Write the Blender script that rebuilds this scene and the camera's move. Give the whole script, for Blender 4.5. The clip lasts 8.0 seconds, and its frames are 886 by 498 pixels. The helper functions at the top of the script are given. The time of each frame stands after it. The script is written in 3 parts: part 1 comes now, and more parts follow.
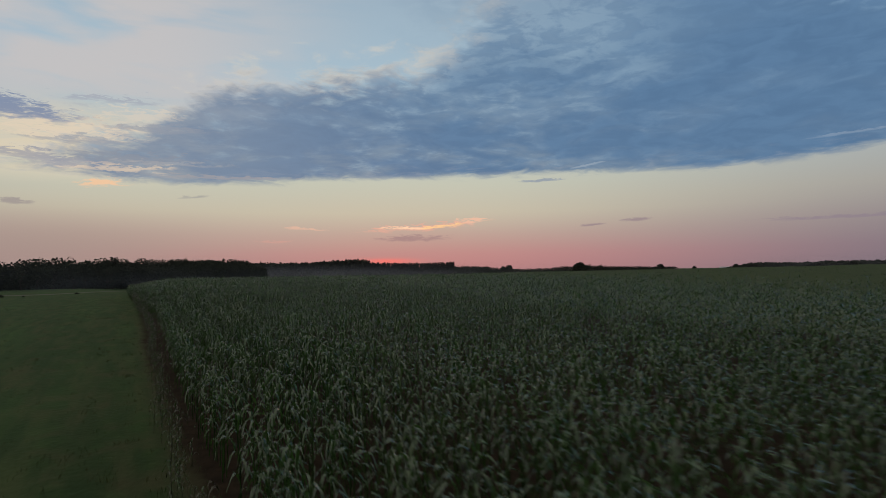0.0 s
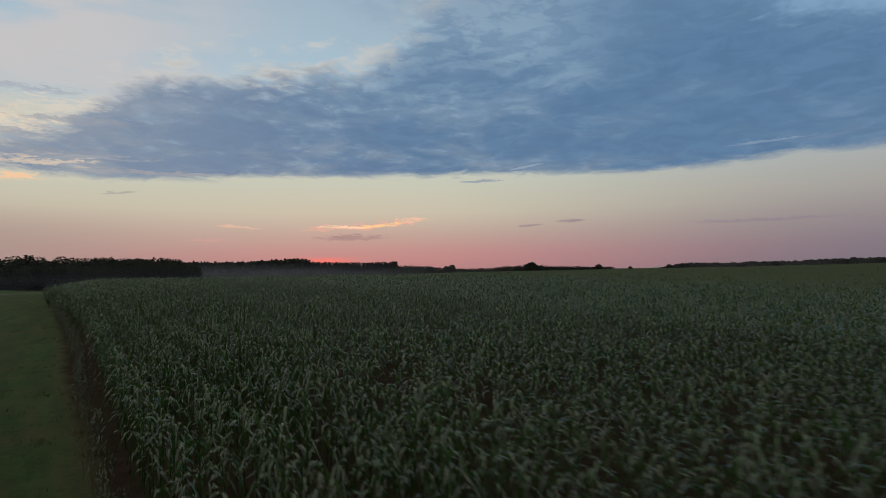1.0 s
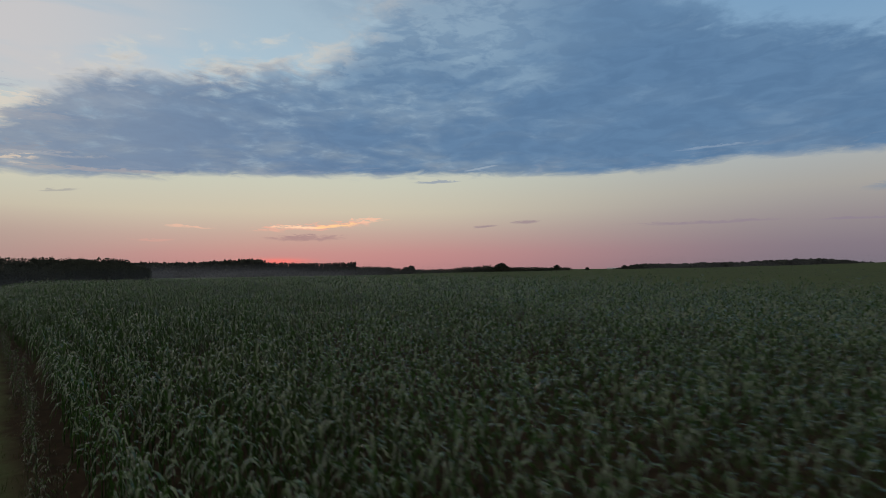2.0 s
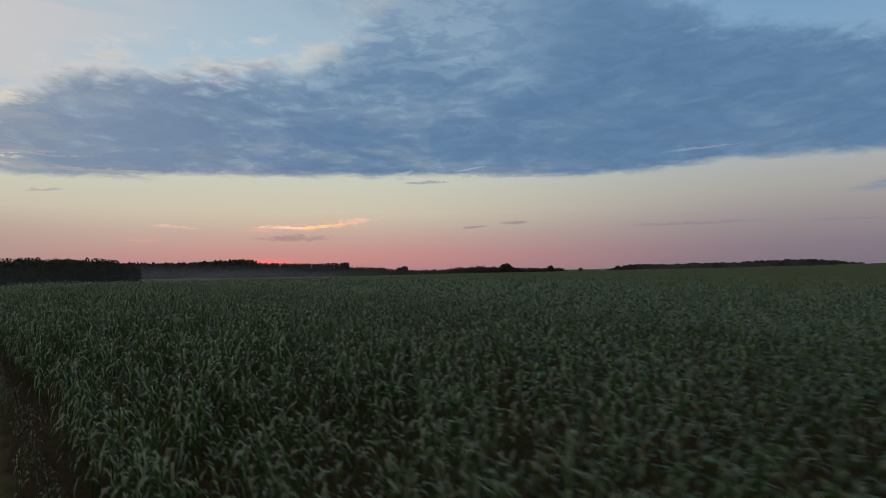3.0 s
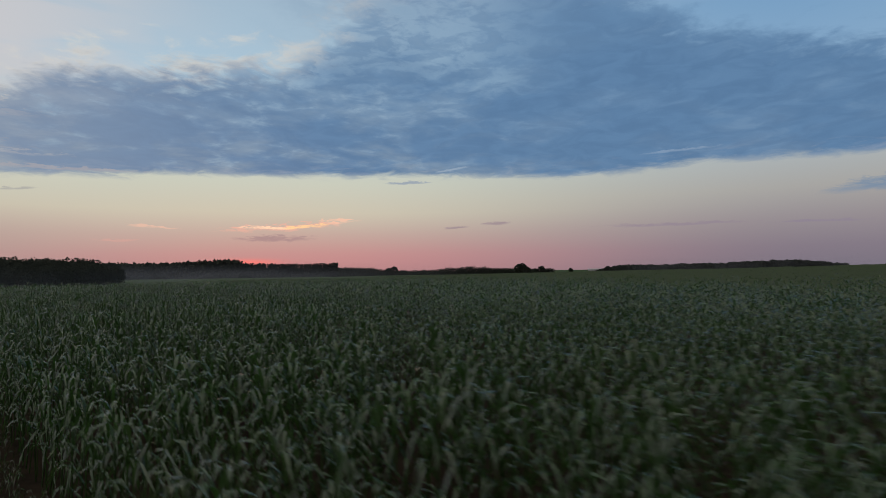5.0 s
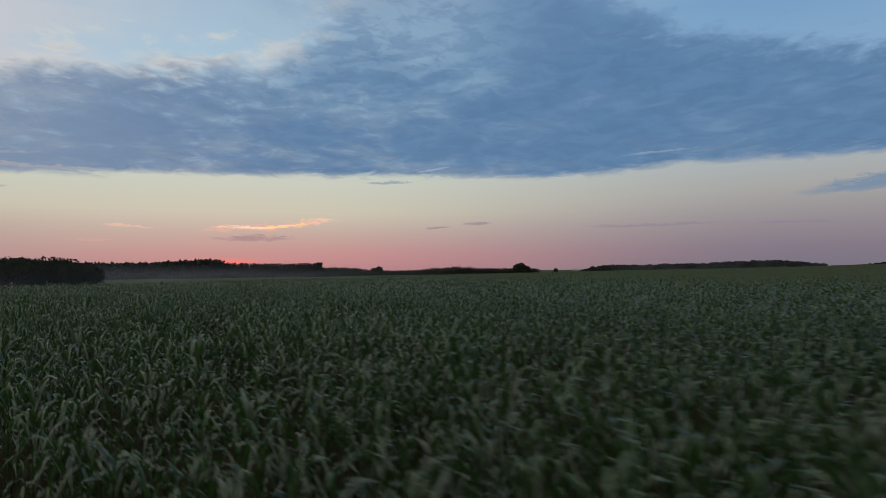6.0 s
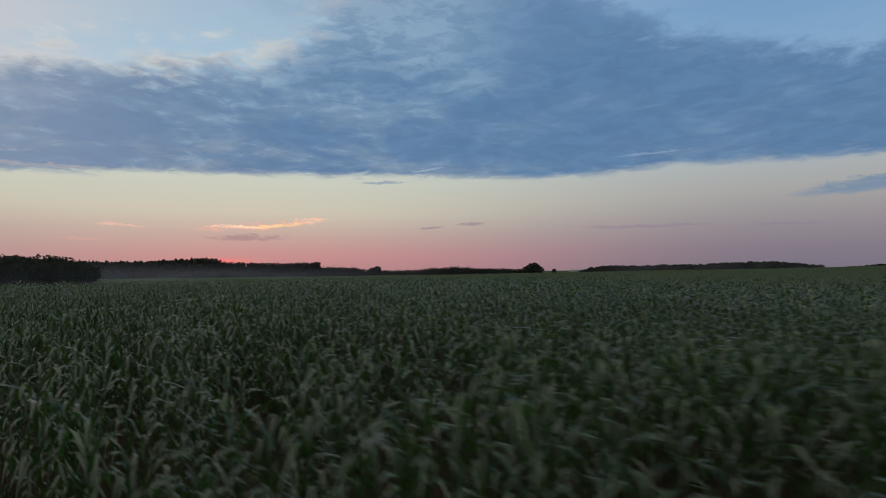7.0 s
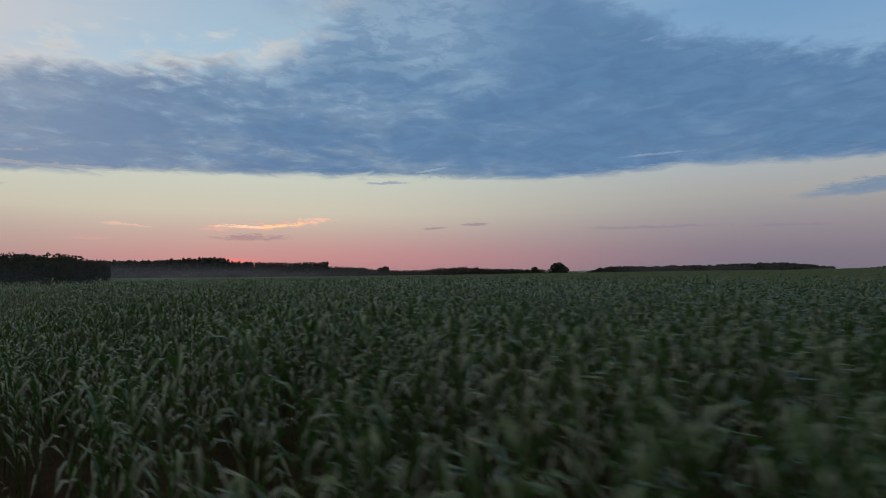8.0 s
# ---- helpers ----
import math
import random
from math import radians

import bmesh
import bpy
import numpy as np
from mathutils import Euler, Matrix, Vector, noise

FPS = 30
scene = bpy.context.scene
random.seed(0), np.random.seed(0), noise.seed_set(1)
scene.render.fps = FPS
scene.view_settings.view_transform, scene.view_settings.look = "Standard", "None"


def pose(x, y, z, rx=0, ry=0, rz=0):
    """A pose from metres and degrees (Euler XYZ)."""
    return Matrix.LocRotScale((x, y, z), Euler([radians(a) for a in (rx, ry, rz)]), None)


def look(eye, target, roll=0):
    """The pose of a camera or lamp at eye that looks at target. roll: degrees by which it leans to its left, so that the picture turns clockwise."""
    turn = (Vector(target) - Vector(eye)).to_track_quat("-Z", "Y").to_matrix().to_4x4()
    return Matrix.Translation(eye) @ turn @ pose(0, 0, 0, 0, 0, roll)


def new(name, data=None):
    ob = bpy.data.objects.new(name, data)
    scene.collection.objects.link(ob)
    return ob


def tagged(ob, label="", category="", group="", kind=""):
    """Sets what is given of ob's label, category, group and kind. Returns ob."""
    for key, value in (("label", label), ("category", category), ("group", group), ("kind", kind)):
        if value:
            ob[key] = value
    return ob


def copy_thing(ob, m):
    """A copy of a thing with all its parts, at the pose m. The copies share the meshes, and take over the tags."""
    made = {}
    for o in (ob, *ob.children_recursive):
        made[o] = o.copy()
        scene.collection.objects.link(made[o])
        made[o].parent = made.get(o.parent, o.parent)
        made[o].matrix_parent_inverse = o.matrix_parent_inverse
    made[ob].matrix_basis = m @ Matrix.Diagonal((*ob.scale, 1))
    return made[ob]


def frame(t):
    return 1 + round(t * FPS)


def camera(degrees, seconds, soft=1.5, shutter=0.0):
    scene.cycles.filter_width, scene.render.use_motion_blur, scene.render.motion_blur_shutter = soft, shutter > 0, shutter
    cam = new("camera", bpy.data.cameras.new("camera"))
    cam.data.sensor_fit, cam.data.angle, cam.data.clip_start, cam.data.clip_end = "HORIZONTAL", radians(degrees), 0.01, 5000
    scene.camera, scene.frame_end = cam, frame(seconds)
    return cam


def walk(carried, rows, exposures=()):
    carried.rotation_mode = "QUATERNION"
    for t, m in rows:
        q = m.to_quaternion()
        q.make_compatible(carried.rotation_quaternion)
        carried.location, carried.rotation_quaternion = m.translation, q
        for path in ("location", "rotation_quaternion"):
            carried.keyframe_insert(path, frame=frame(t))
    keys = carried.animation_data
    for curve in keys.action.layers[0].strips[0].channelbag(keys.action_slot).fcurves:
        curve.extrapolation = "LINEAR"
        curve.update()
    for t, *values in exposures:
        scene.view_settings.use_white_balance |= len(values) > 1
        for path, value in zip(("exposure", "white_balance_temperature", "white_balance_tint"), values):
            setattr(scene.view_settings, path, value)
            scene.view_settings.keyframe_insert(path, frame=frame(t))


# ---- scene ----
# ---- camera and its flight along the edge of the maize ----
cam = camera(74.2, 8.0, soft=0.85, shutter=0.36)
HEADING = -28.12
FLIGHT = [  # seconds, metres aside, metres along the edge, height, yaw, pitch, roll
    (0.0, 0.00, 0.00, 4.00, 0.00, 2.10, 0.75),
    (0.5, 0.04, 4.20, 4.03, -2.58, 2.04, 0.71),
    (1.0, 0.06, 8.40, 4.08, -5.91, 2.00, 0.67),
    (1.5, 0.07, 12.60, 4.14, -8.66, 2.00, 0.66),
    (3.0, 0.09, 25.15, 4.30, -11.28, 2.06, 0.68),
    (3.5, 0.07, 29.35, 4.34, -11.60, 2.07, 0.68),
    (4.0, 0.06, 33.52, 4.36, -12.04, 2.08, 0.68),
    (4.5, 0.07, 37.70, 4.37, -12.39, 2.08, 0.67),
    (6.0, 0.07, 50.12, 4.29, -14.92, 2.08, 0.63),
    (6.5, 0.04, 54.30, 4.23, -15.47, 2.07, 0.53),
    (7.0, -0.05, 58.50, 4.16, -15.52, 2.10, 0.43),
    (7.5, -0.20, 62.62, 4.07, -15.40, 2.11, 0.35),
    (8.0, -0.38, 66.70, 3.98, -15.17, 2.14, 0.26),
]
walk(cam, [(t, pose(x, y, z, 90 + p, r, HEADING + a)) for t, x, y, z, a, p, r in FLIGHT],
     exposures=((0.0, -0.05, 6450, 10), (1.5, 0.02, 6440, 10), (3.0, 0.03, 6400, 10), (5.0, 0.06, 6270, 10), (6.5, 0.06, 6170, 10), (8.0, 0.06, 6170, 10)))


# ---- sky at dusk ----
def srgb(r, g, b):
    return tuple(((c / 255 + 0.055) / 1.055) ** 2.4 if c > 10 else c / 255 / 12.92 for c in (r, g, b)) + (1.0,)


world = bpy.data.worlds.new("dusk_sky")
scene.world = world
world.use_nodes = True
W = world.node_tree
W.nodes.clear()


def link(tree, value, socket):
    if isinstance(value, bpy.types.NodeSocket):
        tree.links.new(value, socket)
    else:
        socket.default_value = value


def wm(op, a, b=0.0, c=0.0):
    n = W.nodes.new("ShaderNodeMath")
    n.operation = op
    for v, s in zip((a, b, c), n.inputs):
        link(W, v, s)
    return n.outputs[0]


def step(lo, hi, v):
    n = W.nodes.new("ShaderNodeMapRange")
    n.interpolation_type = "SMOOTHSTEP"
    link(W, v, n.inputs["Value"])
    link(W, lo, n.inputs["From Min"])
    link(W, hi, n.inputs["From Max"])
    return n.outputs[0]


def wramp(v, stops):
    n = W.nodes.new("ShaderNodeValToRGB")
    link(W, v, n.inputs[0])
    e = n.color_ramp.elements
    while len(e) < len(stops):
        e.new(0.5)
    for el, (p, c) in zip(e, stops):
        el.position, el.color = p, c
    return n.outputs[0]


def wmix(f, a, b):
    n = W.nodes.new("ShaderNodeMix")
    n.data_type = "RGBA"
    link(W, f, n.inputs[0])
    link(W, a, n.inputs[6])
    link(W, b, n.inputs[7])
    return n.outputs[2]


def wnoise(vec, scale, detail=6.0, rough=0.55, warp=0.0):
    n = W.nodes.new("ShaderNodeTexNoise")
    link(W, vec, n.inputs["Vector"])
    n.inputs["Scale"].default_value, n.inputs["Detail"].default_value = scale, detail
    n.inputs["Roughness"].default_value, n.inputs["Distortion"].default_value = rough, warp
    return n.outputs[0]


def wvec(x, y, z=0.0):
    n = W.nodes.new("ShaderNodeCombineXYZ")
    for v, s in zip((x, y, z), n.inputs):
        link(W, v, s)
    return n.outputs[0]


co = W.nodes.new("ShaderNodeTexCoord").outputs["Generated"]
sep = W.nodes.new("ShaderNodeSeparateXYZ")
W.links.new(co, sep.inputs[0])
dx, dy, dz = sep.outputs
az = wm("MULTIPLY", wm("ARCTAN2", dx, dy), 180 / math.pi)       # degrees to the right of the flight
el = wm("MULTIPLY", wm("ARCSINE", dz), 180 / math.pi)           # degrees above the horizon
over = wm("ADD", wm("MAXIMUM", dz, 0.0), 0.12)
deck = wvec(wm("DIVIDE", dx, over), wm("DIVIDE", dy, over))     # the cloud deck seen in perspective
flat = wvec(wm("MULTIPLY", az, 0.1), wm("MULTIPLY", el, 0.45))  # streaks near the horizon

SUN_AZ = 22.6
up = wm("DIVIDE", el, 90.0)
# the topmost stops, out of view, are raised to light the leaf crests
glow_side = wramp(up, [(0.0, srgb(169, 132, 131)), (0.018, srgb(182, 144, 140)), (0.04, srgb(189, 166, 154)),
                       (0.062, srgb(199, 190, 169)), (0.095, srgb(197, 199, 182)), (0.14, srgb(182, 194, 196)),
                       (0.20, srgb(168, 192, 206)), (0.30, srgb(156, 176, 192)), (0.45, srgb(170, 174, 176)), (1.0, srgb(244, 234, 210))])
far_side = wramp(up, [(0.0, srgb(120, 112, 123)), (0.02, srgb(129, 119, 129)), (0.045, srgb(146, 137, 140)),
                      (0.075, srgb(164, 161, 156)), (0.11, srgb(168, 175, 176)), (0.17, srgb(138, 168, 194)),
                      (0.25, srgb(117, 154, 187)), (0.42, srgb(160, 166, 172)), (1.0, srgb(244, 234, 210))])
away = wm("ABSOLUTE", wm("SUBTRACT", az, 15.0))
sky = wmix(step(14.0, 60.0, away), glow_side, far_side)
# unseen sky behind and to the left, darkened to shade the leaves' flanks
dull_side = wramp(up, [(0.0, srgb(52, 56, 66)), (0.12, srgb(66, 72, 84)), (0.30, srgb(74, 79, 90)), (0.55, srgb(118, 121, 124)), (0.8, srgb(208, 202, 186)), (1.0, srgb(244, 234, 210))])
sky = wmix(wm("MAXIMUM", step(80.0, 125.0, away), step(-18.0, -75.0, az)), sky, dull_side)

# red light of the sun that has just gone down
gx = wm("DIVIDE", wm("SUBTRACT", az, SUN_AZ + 11.0), 22.0)
gy = wm("DIVIDE", wm("SUBTRACT", el, 0.9), 2.1)
gl = wm("EXPONENT", wm("MULTIPLY", wm("ADD", wm("MULTIPLY", gx, gx), wm("MULTIPLY", gy, gy)), -1.0))
sky = wmix(wm("MULTIPLY", gl, 0.28), sky, srgb(205, 122, 128))
gx = wm("DIVIDE", wm("SUBTRACT", az, SUN_AZ), 2.6)
gy = wm("DIVIDE", wm("SUBTRACT", el, 0.95), 0.28)
gl = wm("EXPONENT", wm("MULTIPLY", wm("ADD", wm("MULTIPLY", gx, gx), wm("MULTIPLY", gy, gy)), -1.0))
sky = wmix(wm("MULTIPLY", gl, 0.72), sky, srgb(255, 116, 108))

# the duller sky low down to the other side of the sunset
grey = wm("MULTIPLY", step(14.0, -8.0, az), step(7.0, 2.0, el))
sky = wmix(wm("MULTIPLY", grey, 0.7), sky, srgb(164, 146, 138))
n1 = wnoise(deck, 2.2, 9.0, 0.58, 0.3)
n2 = wnoise(deck, 7.0, 8.0, 0.6, 0.4)
n3 = wnoise(flat, 3.0, 8.0, 0.6, 0.5)
n4 = wnoise(flat, 1.1, 8.0, 0.62, 0.8)
n5 = wnoise(flat, 9.0, 7.0, 0.62, 0.8)
ripple = wnoise(wvec(wm("MULTIPLY", az, 0.16), wm("MULTIPLY", el, 0.5), 3.0), 2.0, 6.0, 0.55, 0.7)

# pale high veil towards the sunset's left
veil = wm("MULTIPLY", step(24.0, 0.0, az), step(11.0, 17.0, el))
veil = wm("MULTIPLY", veil, step(0.22, 0.58, wnoise(flat, 0.9, 5.0, 0.5, 0.4)))
sky = wmix(wm("MULTIPLY", veil, 0.85), sky, srgb(202, 196, 194))
warm = wm("MULTIPLY", step(14.0, -4.0, az), wm("MULTIPLY", step(7.0, 9.5, el), step(15.5, 11.5, el)))
sky = wmix(wm("MULTIPLY", wm("MULTIPLY", warm, step(0.25, 0.6, n4)), 0.9), sky, srgb(222, 208, 182))


def edge(stops, scale):
    """A height in degrees that changes with the bearing, from -20 to 100 degrees."""
    g = wramp(wm("DIVIDE", wm("ADD", az, 20.0), 120.0), [((a + 20) / 120, (h / scale, h / scale, h / scale, 1)) for a, h in stops])
    return wm("MULTIPLY", g, scale)


top = edge([(-14, 7.5), (-5, 10.0), (1, 12.6), (5, 15.6), (8, 17.2), (22, 18.6), (26, 19.2), (30, 22.5), (35, 27.0), (42, 29.0), (50, 28.5), (57, 25.0), (66, 21.2), (75, 19.0), (82, 17.0), (98, 9.0)], 30.0)
low = edge([(-10, 8.9), (-3, 8.3), (4.5, 7.9), (18, 8.9), (37, 9.2), (46, 9.0), (54, 8.75), (66, 9.4), (80, 8.9), (95, 9.0)], 30.0)
ragged = wm("MULTIPLY", wm("SUBTRACT", n1, 0.5), 7.0)
fine = wm("ADD", wm("MULTIPLY", wm("SUBTRACT", n2, 0.5), 5.0), wm("MULTIPLY", wm("SUBTRACT", ripple, 0.5), 4.0))
inner = wm("ADD", wm("ADD", wm("SUBTRACT", top, el), ragged), fine)
under = wm("ADD", wm("SUBTRACT", el, low), wm("MULTIPLY", wm("SUBTRACT", n3, 0.5), 1.6))
solid = wm("MULTIPLY", step(-1.0, 2.2, inner), step(-0.35, 0.55, under))
thin = step(0.72, 0.42, wm("ADD", wm("MULTIPLY", step(16.0, 26.0, el), 0.30), n1))
close = step(30.0, 62.0, az)
veiled = wm("MULTIPLY", solid, wm("ADD", wm("ADD", 0.74, wm("MULTIPLY", close, 0.16)), wm("MULTIPLY", thin, wm("SUBTRACT", 0.24, wm("MULTIPLY", close, 0.15)))))
# thinner cloud higher up
high = wm("MULTIPLY", step(23.0, 33.0, wm("ADD", az, wm("MULTIPLY", ragged, 2.2))), step(15.0, 20.0, el))
right_top = wm("ADD", wm("SUBTRACT", wm("SUBTRACT", 46.0, wm("MULTIPLY", az, 0.39)), el), wm("ADD", ragged, fine))
high = wm("MULTIPLY", high, wm("MULTIPLY", step(-2.0, 5.0, right_top), step(0.30, 0.62, wm("ADD", wm("MULTIPLY", n2, 0.5), wm("MULTIPLY", ripple, 0.5)))))
# bright fringe where the bank is thin
rim = wm("MULTIPLY", wm("MULTIPLY", step(-2.5, 0.3, inner), step(4.5, 1.0, inner)), step(-0.6, 0.6, under))
rim = wm("MULTIPLY", rim, wm("MULTIPLY", step(60.0, 15.0, az), step(0.40, 0.66, n2)))
sky = wmix(wm("MULTIPLY", rim, 0.8), sky, srgb(216, 208, 194))
# the bank's high part lets the sky through between its tufts
tuft_n = wm("ADD", wm("MULTIPLY", n2, 0.6), wm("MULTIPLY", ripple, 0.4))
lofty = wm("MULTIPLY", step(15.5, 21.0, wm("ADD", el, wm("MULTIPLY", wm("SUBTRACT", n1, 0.5), 9.0))), step(56.0, 42.0, az))
lofty = wm("MULTIPLY", lofty, step(22.0, 27.0, az))
veiled = wm("MULTIPLY", veiled, wm("SUBTRACT", 1.0, wm("MULTIPLY", lofty, wm("ADD", 0.30, wm("MULTIPLY", step(0.45, 0.57, tuft_n), 0.58)))))
body = wmix(step(0.32, 0.68, ripple), srgb(86, 118, 152), srgb(93, 126, 160))
body = wmix(wm("MULTIPLY", step(32.0, -2.0, az), 0.75), body, srgb(132, 145, 164))
streak = wm("MULTIPLY", step(0.50, 0.66, wm("ADD", wm("MULTIPLY", n2, 0.5), wm("MULTIPLY", ripple, 0.5))), step(0.42, 0.60, n1))
body = wmix(wm("MULTIPLY", streak, wm("ADD", 0.10, wm("MULTIPLY", step(58.0, 22.0, az), 0.46))), body, srgb(150, 174, 192))
foot = wm("MULTIPLY", step(2.2, 0.2, under), step(0.52, 0.72, n3))
body = wmix(wm("MULTIPLY", foot, 0.35), body, srgb(168, 172, 180))
sky = wmix(wm("MULTIPLY", high, wm("SUBTRACT", 0.75, wm("MULTIPLY", lofty, 0.3))), sky, srgb(108, 138, 166))
sky = wmix(veiled, sky, body)


def wisp(a0, e0, ha, he, slope, colour, amount, rag=1.0):
    """One small cloud: bearing, height, half width and half height in degrees, its slope."""
    global sky
    u = wm("DIVIDE", wm("SUBTRACT", az, a0), ha)
    v = wm("DIVIDE", wm("SUBTRACT", wm("SUBTRACT", el, e0), wm("MULTIPLY", wm("SUBTRACT", az, a0), slope)), he)
    v = wm("ADD", v, wm("ADD", wm("MULTIPLY", wm("SUBTRACT", n3, 0.5), 3.0 * rag), wm("MULTIPLY", wm("SUBTRACT", n5, 0.5), 2.5 * rag)))
    d = wm("ADD", wm("ADD", wm("MULTIPLY", u, u), wm("MULTIPLY", v, v)), wm("MULTIPLY", wm("SUBTRACT", n5, 0.5), 2.4 * rag))
    sky = wmix(wm("MULTIPLY", step(1.1, 0.0, d), amount), sky, srgb(*colour))


wisp(26.5, 4.25, 6.0, 0.30, 0.07, (236, 172, 152), 0.7, 1.5)
wisp(24.6, 4.15, 2.6, 0.16, 0.02, (255, 212, 176), 0.95, 1.6)
wisp(28.0, 4.3, 2.2, 0.18, 0.06, (255, 206, 150), 0.95, 1.7)
wisp(31.0, 4.75, 2.0, 0.26, 0.08, (244, 192, 164), 0.75, 1.8)
wisp(25.2, 3.15, 3.8, 0.34, 0.02, (154, 128, 132), 0.75)
wisp(15.0, 4.15, 2.4, 0.16, -0.05, (234, 186, 162), 0.65, 1.4)
wisp(12.0, 2.9, 1.8, 0.16, 0.0, (214, 160, 148), 0.45)
wisp(42.6, 4.15, 1.4, 0.14, 0.1, (140, 122, 134), 0.7)
wisp(46.4, 4.5, 1.6, 0.16, 0.03, (145, 126, 136), 0.7)
wisp(63.0, 3.95, 7.0, 0.17, 0.0, (140, 126, 140), 0.6)
wisp(74.0, 3.75, 4.0, 0.14, -0.02, (136, 124, 142), 0.55)
wisp(80.5, 6.75, 6.6, 0.75, 0.10, (112, 134, 158), 0.85, 0.5)
wisp(-4.5, 11.9, 6.0, 0.8, 0.02, (228, 210, 186), 0.7, 1.5)
wisp(0.5, 13.6, 4.0, 0.5, 0.05, (222, 208, 190), 0.55, 1.6)
wisp(-1.0, 9.1, 5.0, 0.4, 0.02, (230, 207, 180), 0.65, 1.5)
wisp(-8.5, 13.2, 5.5, 0.9, -0.10, (126, 140, 168), 0.9)
wisp(-1.5, 14.6, 4.0, 0.5, 0.05, (160, 164, 178), 0.6, 1.5)
wisp(-7.0, 9.6, 7.0, 0.5, -0.03, (150, 152, 165), 0.7, 1.3)
wisp(-2.0, 7.75, 2.2, 0.32, 0.05, (246, 200, 160), 0.9, 1.4)
wisp(-8.2, 5.9, 1.5, 0.22, -0.03, (158, 148, 146), 0.8)
wisp(2.0, 12.6, 5.0, 0.42, 0.04, (150, 155, 166), 0.65, 1.5)
wisp(-4.0, 11.2, 5.0, 0.36, 0.03, (156, 158, 166), 0.6, 1.5)
wisp(0.0, 10.0, 6.5, 0.45, 0.0, (142, 148, 160), 0.65, 1.5)
wisp(5.0, 6.9, 1.6, 0.14, 0.1, (160, 158, 155), 0.7)
wisp(38.0, 8.55, 2.6, 0.14, 0.02, (140, 152, 168), 0.8)
wisp(8.0, 8.75, 7.0, 0.22, 0.01, (164, 160, 163), 0.7, 1.3)
wisp(3.0, 9.7, 6.0, 0.2, 0.0, (186, 180, 176), 0.3, 1.5)
wisp(42.0, 9.75, 2.0, 0.12, 0.13, (176, 188, 198), 0.42, 0.9)
wisp(63.5, 10.6, 4.0, 0.14, 0.04, (168, 182, 198), 0.32)

bg = W.nodes.new("ShaderNodeBackground")
W.links.new(sky, bg.inputs[0])
bg.inputs[1].default_value = 1.0
air = W.nodes.new("ShaderNodeTexSky")
air.sky_type, air.sun_disc = "NISHITA", False
air.sun_elevation, air.sun_rotation = radians(0.5), radians(SUN_AZ)
bg2 = W.nodes.new("ShaderNodeBackground")
W.links.new(air.outputs[0], bg2.inputs[0])
bg2.inputs[1].default_value = 0.004
addw = W.nodes.new("ShaderNodeAddShader")
W.links.new(bg.outputs[0], addw.inputs[0])
W.links.new(bg2.outputs[0], addw.inputs[1])
outw = W.nodes.new("ShaderNodeOutputWorld")
W.links.new(addw.outputs[0], outw.inputs[0])

sun = new("sun", bpy.data.lights.new("sun", "SUN"))
sun.data.energy, sun.data.angle, sun.data.color = 0.05, radians(25), (1.0, 0.55, 0.4)
sun.matrix_world = look((0, 0, 50), (-math.sin(radians(SUN_AZ)) * 50, -math.cos(radians(SUN_AZ)) * 50, 48.0))


